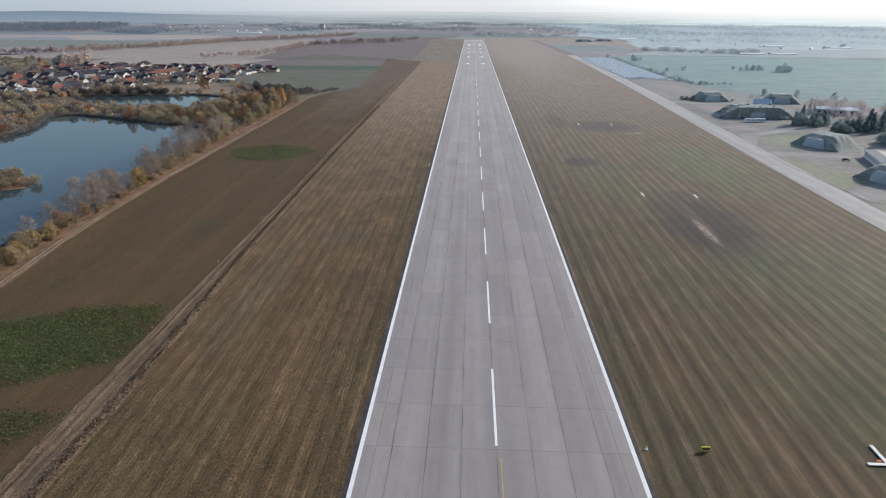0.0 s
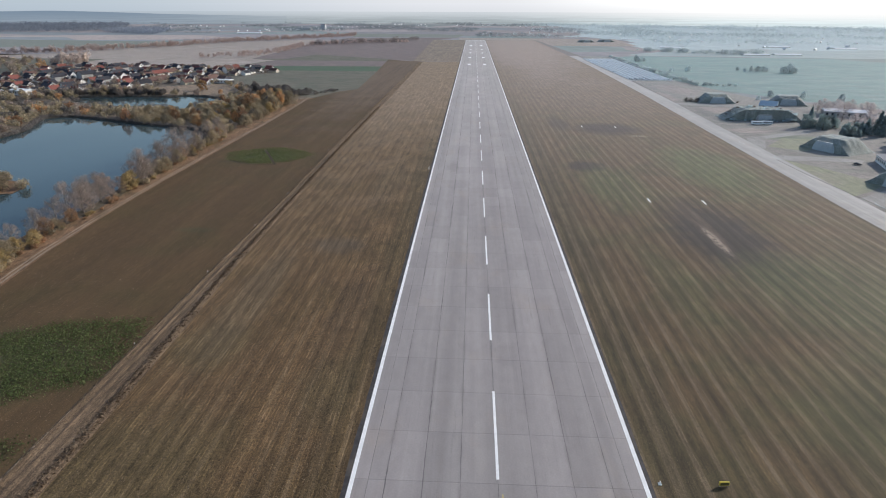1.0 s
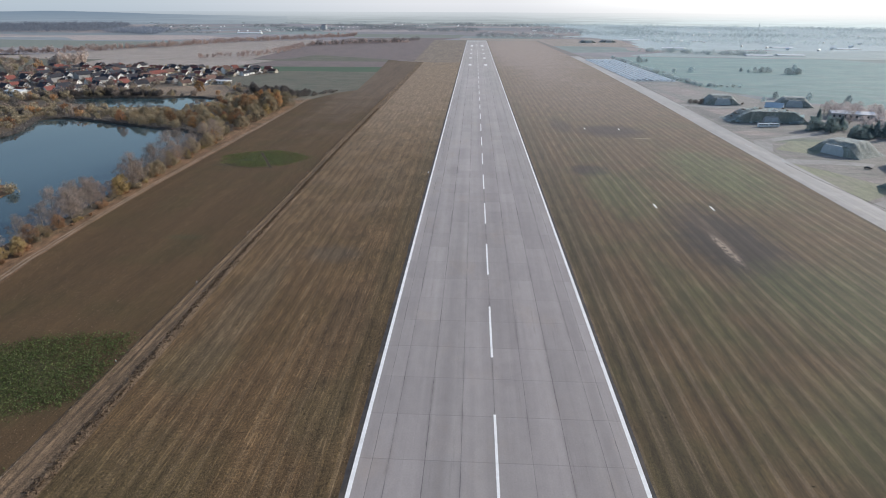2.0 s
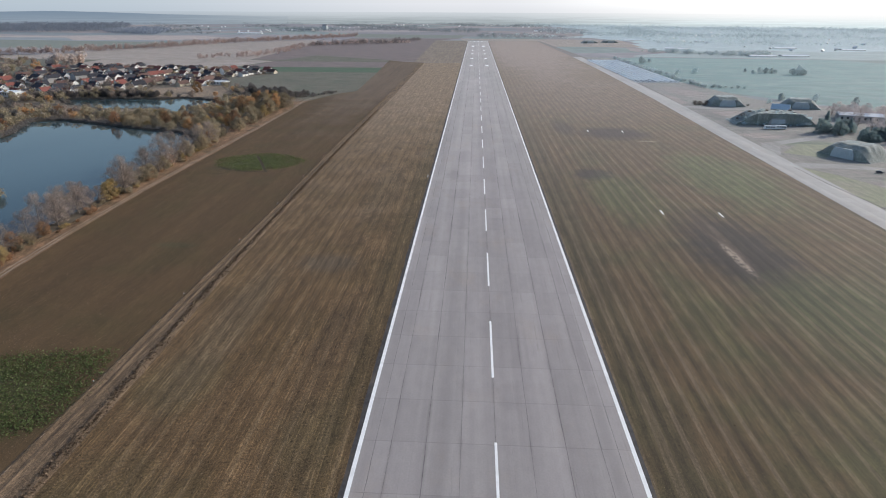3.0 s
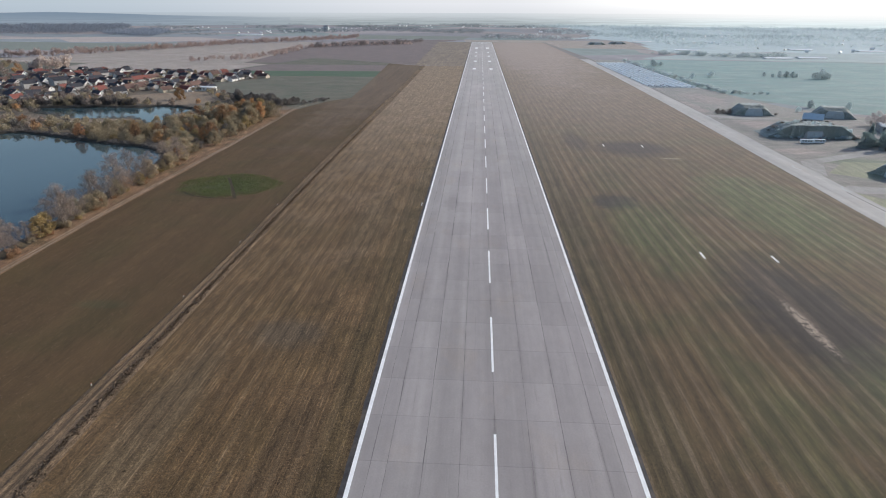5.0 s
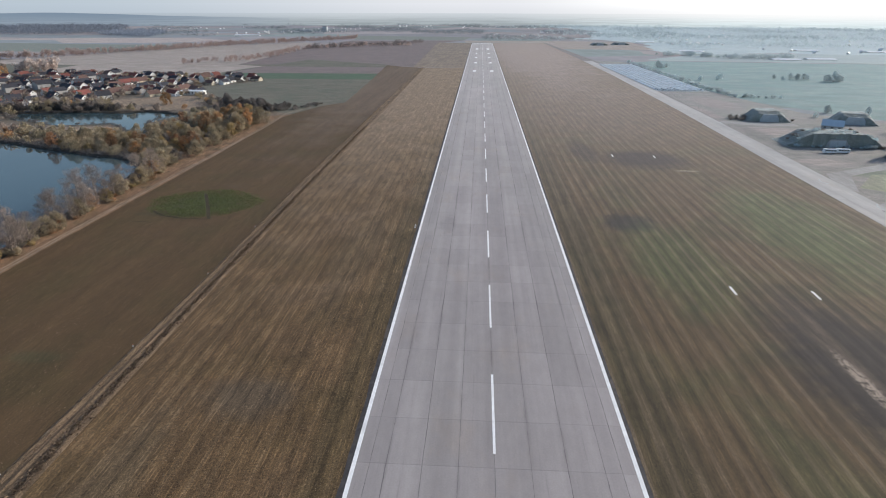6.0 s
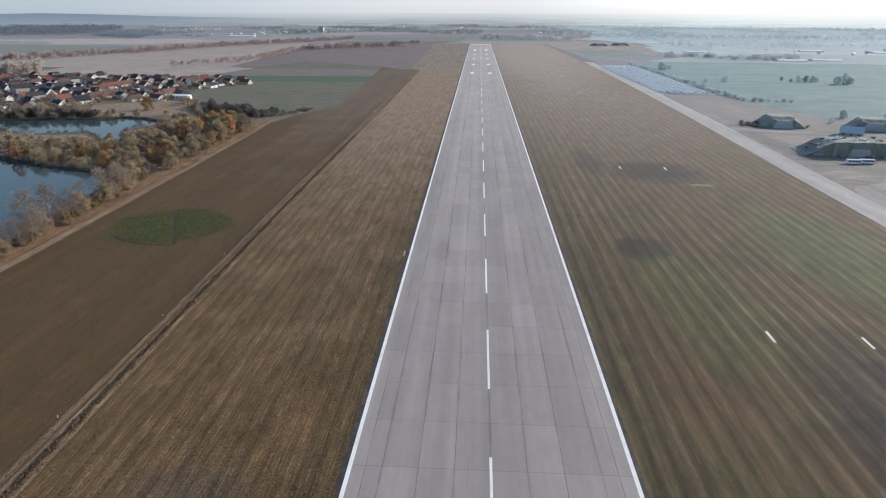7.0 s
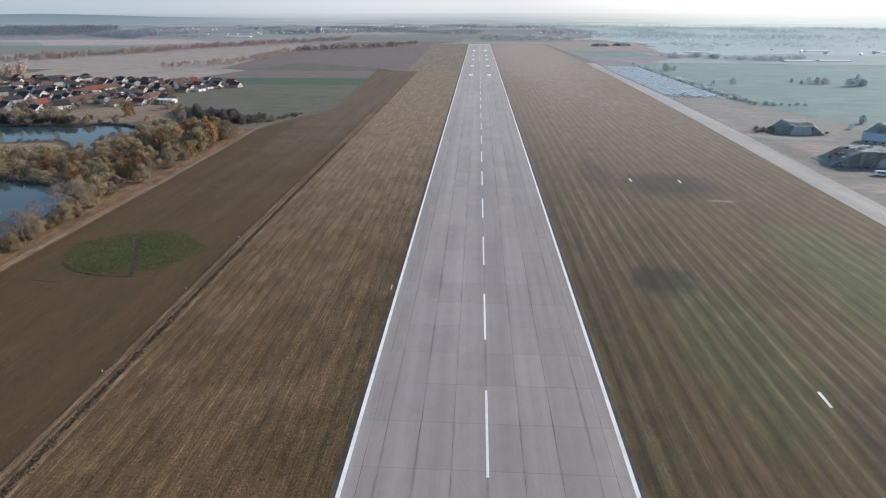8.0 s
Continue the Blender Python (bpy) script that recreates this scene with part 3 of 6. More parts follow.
def ragged(pts, step, amp, seed=0):
    """An outline with its sides cut short and made uneven."""
    r = np.random.default_rng(seed)
    out = []
    for i, a in enumerate(pts):
        a, b = np.array(a, float), np.array(pts[(i + 1) % len(pts)], float)
        n = max(1, int(np.linalg.norm(b - a) / step))
        side = np.array((-(b - a)[1], (b - a)[0])) / max(np.linalg.norm(b - a), 1e-6)
        for k in range(n):
            out.append(tuple(a + (b - a) * k / n + side * r.uniform(-amp, amp) + (b - a) / n * r.uniform(-.2, .2)))
    return out


def inside(p, poly):
    """Whether a point lies in an outline."""
    c = False
    for i, a in enumerate(poly):
        b = poly[i - 1]
        if (a[1] > p[1]) != (b[1] > p[1]) and p[0] < (b[0] - a[0]) * (p[1] - a[1]) / (b[1] - a[1]) + a[0]:
            c = not c
    return c


def sheet(name, pts, z, material, label, category="field"):
    """A level piece of ground cover with a given outline."""
    bm = bmesh.new()
    f = bm.faces.new([bm.verts.new((x, y, z)) for x, y in pts])
    f.normal_update()
    if f.normal.z < 0:
        f.normal_flip()
    bmesh.ops.triangulate(bm, faces=[f])
    return tagged(part(name, bm, material), label, category, kind="structure")


def strip(name, left, right, z, material, label, category):
    """A band of ground between two lines of points."""
    return sheet(name, [*left, *reversed(right)], z, material, label, category)


# ---------------------------------------------------------------- ground
FAR = 4700.0
bm = bmesh.new()
bmesh.ops.create_circle(bm, cap_ends=True, segments=128, radius=FAR + 40)
for v in bm.verts:
    v.co.y += 90
tagged(part("ground", bm, GROUND), "flat hazy farmland stretching to the horizon", "ground", kind="structure")


def horizon(name, radius, lean, low, top, material, label, category, a0=0.0, a1=360.0):
    """A ring round the plain that leans outwards, or a stretch of one; its upper edge follows top(azimuth in degrees)."""
    bm = bmesh.new()
    line = []
    for i in range(241):
        d = a0 + (a1 - a0) * i / 240
        s, c, far = math.sin(radians(d)), math.cos(radians(d)), radius + lean
        line.append((bm.verts.new((s * radius, 90 + c * radius, low)), bm.verts.new((s * far, 90 + c * far, top(d)))))
    for a, b in zip(line, line[1:]):
        bm.faces.new((a[0], a[1], b[1], b[0]))
    tagged(part(name, bm, material), label, category, kind="structure")


horizon("backdrop_sky", FAR + 100, 0, 20, lambda d: 240, LOW_SKY, "pale white hazy sky low over the horizon", "sky")
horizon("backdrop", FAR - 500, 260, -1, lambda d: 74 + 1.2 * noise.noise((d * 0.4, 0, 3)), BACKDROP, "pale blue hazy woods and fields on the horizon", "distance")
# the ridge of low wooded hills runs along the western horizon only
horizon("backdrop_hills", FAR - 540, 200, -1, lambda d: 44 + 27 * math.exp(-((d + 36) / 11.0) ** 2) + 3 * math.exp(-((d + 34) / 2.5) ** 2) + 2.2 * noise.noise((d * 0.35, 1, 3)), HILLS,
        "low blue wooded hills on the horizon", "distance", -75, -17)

# fields west of the airfield
sheet("field_mauve", [(-440, 1186), (-165, 1194), (-100, 1150), (-118, 1995), (-60, 2150), (-420, 2100), (-450, 1640)], 0.025, FIELD_MAUVE, "brown fallow field beside the tree rows")
sheet("field_tan", [(-2200, 1180), (-700, 1150), (-430, 1180), (-448, 1640), (-500, 1960), (-720, 1730), (-900, 1260), (-1200, 1090)], 0.05, FIELD_TAN, "wide tan stubble field behind the village")
sheet("field_tan_near", [(-690, 1030), (-560, 1005), (-402, 1000), (-400, 1041), (-376, 1150), (-430, 1179), (-699, 1149)], 0.05, FIELD_TAN, "tan stubble field along the village gardens")
sheet("field_tan_far", [(-1900, 2000), (-1340, 2010), (-1200, 1840), (-940, 1900), (-790, 2050), (-1000, 2230), (-1300, 2200)], 0.06, FIELD_ROSE, "tan field beyond the tree row")
sheet("field_green_far", [(-1500, 1480), (-830, 1480), (-780, 1760), (-1450, 1850)], 0.06, FIELD_DULL, "dull green field beyond the tree row")
sheet("field_green_end", [(-420, 2160), (-60, 2160), (-40, 2420), (-480, 2480)], 0.06, FIELD_DULL, "green field past the end of the runway")
sheet("field_west", [(-2400, 640), (-640, 640), (-170, 640), (-140, 700), (-150, 1200), (-420, 1190), (-700, 1155), (-2200, 1185)], 0.02, FIELD_GREY, "grey green fields round the village")
W_EDGE = [(-295, 762), (-385, 1010), (-396, 1041), (-336, 1309)]
sheet("field_grey", [(-295, 755), (-170, 706), (-144, 727), (-153, 955), (-366, 955)], 0.03, FIELD_GREY, "grey green field beside the village")
sheet("field_crop", [(-366, 959), (-153, 959), (-158, 1040), (-392, 1030)], 0.03, FIELD_GREEN, "narrow strip of bright green winter crop")
sheet("field_fallow", [(-392, 1034), (-158, 1044), (-162, 1150), (-372, 1150)], 0.03, FIELD_MAUVE, "strip of brown fallow between green crops")
sheet("field_crop_far", [(-372, 1154), (-162, 1154), (-165, 1199), (-336, 1309)], 0.03, FIELD_GREY, "dull green crop strip")

PLOUGH_EDGE = [(-100.8, -120), (-100.8, 300), (-102.8, 430), (-103.4, 780), (-105.3, 1149), (-168, 1190), (-153, 930), (-147, 800), (-144, 738), (-162, 711), (-176, 664), (-183, 622), (-180, 570), (-177, 497), (-176.5, 329), (-174.5, 263), (-171.5, 223), (-166, 185), (-140, -120)]
sheet("field_ploughed", PLOUGH_EDGE, 0.05, PLOUGH, "bare brown ploughed field with patches of weeds")

# flat strips: furrow lines and the oval's rim shadow put into dark colour
for line, wide in (([(-145, 404), (-138, 390), (-131, 375), (-127, 366)], 0.7), ([(-160, 377), (-150, 369), (-138, 366), (-126, 366), (-117, 371)], 0.6), ([(-176, 372), (-168, 376), (-160, 380)], 0.5), ([(-172, 356), (-160, 361), (-150, 360)], 0.4), ([(-158, 478), (-150, 482), (-142, 480)], 0.6)):
    strip("furrow", [(x - wide, y - wide * 0.6) for x, y in line], [(x + wide, y + wide * 0.6) for x, y in line], 0.075, SHADY_SOIL, "dark furrow line in the ploughed field, shade painted in", "furrow")

# mown strips on both sides of the runway
sheet("strip_west", [(-91.4, -120), (-30.4, -120), (-30.4, 1150), (-100, 1150), (-97.8, 780), (-96.8, 430), (-95.8, 300), (-94.4, 210), (-92.6, 170), (-91.4, 110)], 0.05, STUBBLE, "mown dry stubble strip beside the runway", "grass")
sheet("strip_west_far", [(-118, 1154), (-31.4, 1154), (-31.4, 1996), (-133, 1996)], 0.05, STUBBLE_FAR, "far mown strip beside the runway, paled for haze", "grass")
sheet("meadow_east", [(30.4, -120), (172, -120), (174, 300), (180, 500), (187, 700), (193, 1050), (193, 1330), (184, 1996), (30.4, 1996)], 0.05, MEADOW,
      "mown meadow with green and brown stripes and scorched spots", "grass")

# airbase ground and fields to the east
sheet("base_grass", [(186, -120), (190, 290), (197, 500), (206, 700), (213, 900), (216, 1330), (268, 1300), (268, 870), (300, 700), (420, 560), (520, 420), (500, -120)], 0.05, BASE_GRASS,
      "worn dry grass around the aircraft shelters", "grass")
sheet("field_pale", [(272, 1290), (330, 1330), (700, 1290), (900, 1000), (900, 560), (430, 570), (330, 690), (285, 775), (270, 870)], 0.05, FIELD_PALE, "green meadow beyond the airbase, paled for haze")
sheet("field_pale_far", ragged([(320, 1350), (700, 1310), (1600, 1200), (1900, 1900), (900, 1560), (480, 1560)], 40, 8, 23), 0.05, FIELD_MIST, "grassland towards the town, paled for haze")
sheet("field_end", [(40, 2010), (-50, 2010), (-58, 2140), (460, 2120), (430, 1700), (200, 1700), (188, 2000)], 0.04, FIELD_TAN, "dry pale grass past the end of the runway")
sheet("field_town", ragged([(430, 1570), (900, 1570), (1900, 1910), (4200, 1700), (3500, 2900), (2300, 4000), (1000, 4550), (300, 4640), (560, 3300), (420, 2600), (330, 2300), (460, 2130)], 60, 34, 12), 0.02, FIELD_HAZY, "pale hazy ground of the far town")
sheet("lawn", [(192, 402), (206, 380), (222, 342), (205, 328), (190, 318), (189.5, 363)], 0.10, LAWN, "green lawn beside the taxiway", "grass")
sheet("lawn", [(202, 440), (226, 470), (262, 466), (235, 440), (222, 425)], 0.10, LAWN, "patch of yellow green grass between shelters", "grass")

# ---------------------------------------------------------------- dirt track, path and bank
ys = np.arange(-120, 1150, 1.6)
us = np.arange(0.0, 1.0001, 1 / 27)


def track_sides(y):
    """The track's two edges: it draws in and drifts west with distance."""
    return (float(np.interp(y, [90, 300, 430, 780, 1150], [-101.0, -101.0, -103.0, -103.6, -105.5])),
            float(np.interp(y, [110, 170, 210, 300, 430, 780, 1150], [-89.8, -91.0, -92.8, -94.2, -95.2, -96.2, -98.5])))


V = []
for y in ys:
    left, right = track_sides(y)
    w = 0.35 * noise.noise((y * 0.04, 2.0, 0))
    full = (right - left) / 11.2
    for t_ in us:
        x = left + (right - left) * t_
        u = x - w - left                      # metres from the western edge
        h = 0.07
        for rut in (2.9, 4.7):
            h -= 0.13 * math.exp(-((u - rut * (0.6 + 0.4 * full)) / 0.38) ** 2)
        h += 0.16 * math.exp(-((u - 3.8 * (0.6 + 0.4 * full)) / 0.5) ** 2)
        e = (right - left) - u
        h -= 0.07 * math.exp(-((e - 4.0 * full) / 0.8) ** 2)
        h += (0.2 + 0.42 * noise.noise((x * 0.9, y * 0.42, 5))) * math.exp(-((e - 1.9 * full) / 1.0) ** 2)
        h += (0.28 + 0.25 * noise.noise((x * 0.7, y * 0.6, 9))) * math.exp(-((u - 1.2) / 0.45) ** 2)
        h += 0.06 * noise.noise((x * 1.1, y * 0.8, 1))
        V.append((x, y, 0.09 + max(h, -0.02) * min(1.0, t_ * 20, (1 - t_) * 12)))
xs = us
nx = len(xs)
F = [(r * nx + c, r * nx + c + 1, (r + 1) * nx + c + 1, (r + 1) * nx + c) for r in range(len(ys) - 1) for c in range(nx - 1)]
tagged(new("dirt_track", mesh_of("dirt_track", V, F, TRACK, True)), "rutted dirt track with ridges of turned earth", "track", kind="structure")

V, F = [], []
for k, y in enumerate(np.arange(60, 720, 1.5)):
    x, h = track_sides(y)[0] + 0.75 + 0.25 * noise.noise((y * 0.05, 7.0, 0)), 0.32 + 0.14 * noise.noise((y * 0.6, 3.0, 0))
    V += [(x - 0.28, y, 0.0), (x - 0.1, y, h), (x + 0.1, y, h), (x + 0.28, y, 0.0)]
    if k:
        F += [(4 * k - 4 + i, 4 * k + i, 4 * k + i + 1, 4 * k - 3 + i) for i in range(3)]
tagged(new("verge_ridge", mesh_of("verge_ridge", V, F, PATH)), "thin ridge of pale earth and straw beside the track", "ridge", kind="structure")

PATH_LINE = [(-158, 120), (-168.5, 185), (-173.5, 223), (-176.5, 263), (-178.5, 329), (-179.5, 414), (-179, 497), (-180, 600), (-183, 660), (-170, 706)]
for side, wide in ((-1.0, 0.42), (0.75, 0.5)):
    strip("field_path", [(x + side - wide, y) for x, y in PATH_LINE], [(x + side + wide, y) for x, y in PATH_LINE], 0.12, RUT,
          "pale wheel rut of a field path", "path")
sheet("bank", ragged([(-147, 100), (-164, 185), (-169, 223), (-172.5, 263), (-174.6, 329), (-175.2, 414), (-175.2, 497), (-175.5, 600), (-174, 660), (-206, 640), (-214, 520),
                      (-222, 455), (-214, 425), (-216, 393), (-208, 340), (-202, 294), (-206, 257), (-214, 200), (-210, 100)], 5, 1.2, 3), 0.045, DRY_BANK, "bank of dry reddish grass above the lake", "grass")
LAKE = [(-205, 150), (-196, 200), (-190, 240), (-188.5, 268), (-190, 296), (-194, 340), (-198, 385), (-201.5, 420), (-204, 442), (-210, 456), (-217, 466), (-235, 479), (-258, 484), (-289, 497), (-323, 511),
        (-357, 523), (-375, 514), (-371, 497), (-352, 456), (-352, 423), (-470, 400), (-560, 300), (-520, 150), (-330, 140)]
POND = [(-425, 640), (-382, 651), (-335, 650), (-318, 663), (-294, 657), (-266, 640), (-281, 627), (-282, 602), (-262, 561), (-272, 555), (-291, 579), (-311, 597), (-352, 588), (-410, 610)]
GLADE = [(-338, 672), (-298, 674), (-272, 690), (-322, 776), (-372, 757), (-390, 735), (-372, 690)]
SPIT = [(-286, 570), (-308, 588), (-352, 579), (-400, 590), (-420, 572), (-350, 560), (-300, 556)]
sheet("scrub_ground", ragged([(-186, 664), (-180, 500), (-178, 330), (-168, 180), (-190, 60), (-640, 60), (-760, 700), (-540, 720), (-300, 770), (-250, 740)], 9, 2, 4),
      0.035, SCRUB, "rough scrub ground between lake and village", "scrub")
sheet("glade", ragged(GLADE, 8, 1.5, 21), 0.06, DRY_GRASS, "open dry tan grass between pond and village", "grass")
sheet("spit", ragged(SPIT, 8, 1.5, 22), 0.06, DRY_GRASS, "strip of dry tan grass beside the pond", "grass")
tagged(sheet("lake", ragged(LAKE, 5, 1.0, 5), 0.12, WATER, "calm steel blue gravel pit lake", "water"))
tagged(sheet("pond", ragged(POND, 5, 1.0, 6), 0.12, WATER, "small pond mirroring the pale sky", "water"))


def shore_bank(name, points, centre, seed):
    """A steep earth bank along a stretch of shore, facing the water; its dark colour holds the shade."""
    pts = []
    for a, b in zip(points, points[1:]):
        k = max(1, int(math.dist(a, b) / 3.0))
        pts += [(a[0] + (b[0] - a[0]) * i / k, a[1] + (b[1] - a[1]) * i / k) for i in range(k)]
    V = []
    for x, y in pts:
        d = Vector((x - centre[0], y - centre[1])).normalized()
        w, h = 0.6 * noise.noise((x * 0.1, y * 0.1, seed)), 1.5 + 0.9 * noise.noise((x * 0.13, y * 0.13, seed + 4.0))
        for out, z in ((-1.4 + w, 0.02), (0.2 + w, h * 0.7), (1.4 + w, h), (6.0, 0.03)):
            V.append((x + d.x * out, y + d.y * out, z))
    F = [(4 * i + j, 4 * i + j + 1, 4 * i + j + 5, 4 * i + j + 4) for i in range(len(pts) - 1) for j in range(3)]
    tagged(new(name, mesh_of(name, V, F, SHADED_BANK, True)), "steep earth bank along the shore, darkened for shade", "bank", kind="structure")


shore_bank("bank_far", LAKE[8:20], (-290, 380), 1)
shore_bank("bank_near", LAKE[1:9], (-300, 330), 2)
shore_bank("bank_pond", POND[:6], (-330, 600), 3)
# ---------------------------------------------------------------- runway
R0, R1 = -119.3, 1984.0
bm = box(bmesh.new(), -30.05, 30.05, R0, R1, -0.2, 0.105)
runway = tagged(part("runway", bm, TAR), "long grey concrete runway with white markings", "runway", kind="structure")
for name, x0, x1 in (("edge_strip", -31.2, -30.06), ("edge_strip", 30.06, 30.95)):
    ys = np.arange(R0, R1 + 1, 3.0)
    out = [(x0 if x0 < 0 else x1) + (0.3 * noise.noise((y * 0.12, x0, 0)) + 0.2 * noise.noise((y * 0.5, x0, 0))) for y in ys]
    inn = x1 if x0 < 0 else x0
    V = [(inn, y, 0.11) for y in ys] + [(o, y, 0.075) for o, y in zip(out, ys)]
    n = len(ys)
    F = [(i, i + 1, n + i + 1, n + i) if x0 > 0 else (i + 1, i, n + i, n + i + 1) for i in range(n - 1)]
    F = [f[::-1] if x0 > 0 else f[::-1] for f in F]
    piece("edge_strip", mesh_of("edge_strip", V, F, ASPHALT), runway, None, "crumbling dark asphalt edge strip")

COLUMNS = [(-30.0, -26.34), (-26.26, -22.84), (-22.76, -15.24), (-15.16, -7.64), (-7.56, -0.04), (0.04, 7.56), (7.64, 15.16), (15.24, 22.76), (22.84, 26.26), (26.34, 30.0)]
SLAB_LEN = 15.2


def slab_mesh(x0, x1, length):
    """One slab with chamfered upper edges, its lower corner at the origin."""
    w, c, e, top, low = x1 - x0, 0.015, 0.013, 0.16, 0.06
    V = [(0, e, low), (w, e, low), (w, length - e, low), (0, length - e, low),
         (0, e, top - c), (w, e, top - c), (w, length - e, top - c), (0, length - e, top - c),
         (c, e + c, top), (w - c, e + c, top), (w - c, length - e - c, top), (c, length - e - c, top)]
    F = [(0, 1, 5, 4), (1, 2, 6, 5), (2, 3, 7, 6), (3, 0, 4, 7), (4, 5, 9, 8), (5, 6, 10, 9), (6, 7, 11, 10), (7, 4, 8, 11), (8, 9, 10, 11)]
    return V, F


first = R0 + 13 * SLAB_LEN                                  # the slabs from here on, thirty rows, are separate pieces
V, F = [], []
for row in range(int((R1 - R0) / SLAB_LEN) + 1):
    y = R0 + row * SLAB_LEN
    if first - 1 <= y < first + 29.5 * SLAB_LEN:
        continue
    for x0, x1 in COLUMNS:
        v, f = slab_mesh(x0, x1, SLAB_LEN)
        k = len(V)
        V += [(a + x0, b + y, c) for a, b, c in v]
        F += [tuple(i + k for i in q) for q in f]
tagged(piece("distant_slabs", mesh_of("distant_slabs", V, F, SLAB_FAR), runway, None, "distant concrete slabs"), kind="stuff")


def paint_strip(name, x0, x1, y0, y1, material=PAINT, label=""):
    me = mesh_of(name, [(x0, y0, 0.168), (x1, y0, 0.168), (x1, y1, 0.168), (x0, y1, 0.168), (x0, y0, 0.155), (x1, y0, 0.155), (x1, y1, 0.155), (x0, y1, 0.155)],
                 [(0, 1, 2, 3), (0, 4, 5, 1), (1, 5, 6, 2), (2, 6, 7, 3), (3, 7, 4, 0)], material)
    return piece(name, me, runway, None, label)


paint_strip("edge_line", -30.0, -29.1, R0, R1, label="continuous white edge line")
paint_strip("edge_line", 29.1, 30.0, R0, R1, label="continuous white edge line")
dash = None
for k in range(-4, 34):
    y = 109.9 + 54.75 * k
    if dash is None:
        dash = paint_strip("centre_dash", -0.3, 0.3, 0.0, 30.0, label="white centre line dash")
        dash.location = (0, y, 0)
    else:
        piece("centre_dash", dash.data, runway, pose(0, y, 0), "white centre line dash")
for y, long, half in ((1085, 24, 2.6), (1245, 24, 2.6), (1382, 24, 2.2), (1505, 24, 2.0), (1660, 50, 3.4)):
    for x in (-13.6, 13.6):
        paint_strip("touchdown_bar", x - half, x + half, y, y + long, label="white touchdown zone bar")
for k in range(12):
    x = (k + 0.5) * 2 * 2.1 - 25.2
    paint_strip("threshold_bar", x - 0.8, x + 0.8, 1930, 1960, label="white threshold bar")
paint_strip("yellow_line", 0.75, 0.92, 60, 106, YELLOW_PAINT, "thin faded yellow guide line")

# tar run along the joints, wandering a little
for k, (x, wide) in enumerate(((-26.3, .07), (-22.8, .11), (-15.2, .13), (-7.6, .07), (7.6, .14), (15.2, .13), (22.8, .12), (26.3, .09))):
    ys = np.arange(-100.0, 1500.0, 1.3)
    V = []
    for y in ys:
        mid = x + 0.12 * noise.noise((y * 0.09, k * 5.0, 0)) + 0.07 * noise.noise((y * 0.5, k * 5.0, 3))
        w = max(0.015, wide * 0.8 * (0.55 + 1.5 * noise.noise((y * 0.05, k * 3.0, 7))))
        V += [(mid - w, y, 0.1625), (mid + w, y, 0.1625)]
    F = [(2 * i, 2 * i + 1, 2 * i + 3, 2 * i + 2) for i in range(len(ys) - 1)]
    piece("joint_seal", mesh_of("joint_seal", V, F, SEAL), runway, None, "wavering dark tar over a slab joint")

# taxiway
TL = [(170, -120), (174, 300), (180, 500), (187, 700), (193, 1050), (193, 1330), (184, 1990)]
TR = [(186, -120), (190, 290), (197, 500), (206, 700), (213, 900), (216, 1330), (192, 1990)]


def along(line, y):
    return float(np.interp(y, [p[1] for p in line], [p[0] for p in line]))


taxiway = tagged(sheet("taxiway", [*TL, *reversed(TR)], 0.075, TAR, "pale grey concrete taxiway", "taxiway"))
V, F = [], []
for y in np.arange(-100, 1320, 7.5):
    for j in range(3):
        q = []
        for yy in (y + 0.03, y + 7.47):
            a, b = along(TL, yy), along(TR, yy)
            b = min(b, a + 17.5)
            q.append((a + (b - a) * j / 3 + 0.03, a + (b - a) * (j + 1) / 3 - 0.03))
        k = len(V)
        for z in (0.13, 0.06):
            V += [(q[0][0], y + .03, z), (q[0][1], y + .03, z), (q[1][1], y + 7.47, z), (q[1][0], y + 7.47, z)]
        F += [(k, k + 1, k + 2, k + 3), (k, k + 4, k + 5, k + 1), (k + 1, k + 5, k + 6, k + 2), (k + 2, k + 6, k + 7, k + 3), (k + 3, k + 7, k + 4, k)]
tagged(piece("taxiway_slabs", mesh_of("taxiway_slabs", V, F, TAXI), taxiway, None, "pale concrete slabs"), kind="stuff")
# ---------------------------------------------------------------- trees
def leaf_cards(centres, sizes, seed, flat=0.0):
    """Small four-cornered leaf sprays, each turned its own way, round the given centres."""
    r = np.random.default_rng(seed)
    n = len(centres)
    a = r.normal(size=(n, 3))
    a[:, 2] *= 1 - flat
    a /= np.linalg.norm(a, axis=1)[:, None]
    b = np.cross(a, r.normal(size=(n, 3)))
    b /= np.linalg.norm(b, axis=1)[:, None]
    a, b = a * sizes[:, None], b * (sizes * r.uniform(0.5, 0.9, n))[:, None]
    V = np.stack((centres - a, centres - b * r.uniform(.7, 1.2, (n, 1)), centres + a * r.uniform(.7, 1.1, (n, 1)), centres + b), 1).reshape(-1, 3)
    return V, np.arange(4 * n).reshape(n, 4)


def mesh_cards(name, V, F, material):
    me = bpy.data.meshes.new(name)
    me.vertices.add(len(V))
    me.vertices.foreach_set("co", np.ascontiguousarray(V, np.float32).ravel())
    me.loops.add(F.size)
    me.loops.foreach_set("vertex_index", F.ravel().astype(np.int32))
    me.polygons.add(len(F))
    me.polygons.foreach_set("loop_start", np.arange(0, F.size, F.shape[1], dtype=np.int32))
    me.update(calc_edges=True)
    me.materials.append(material)
    return me


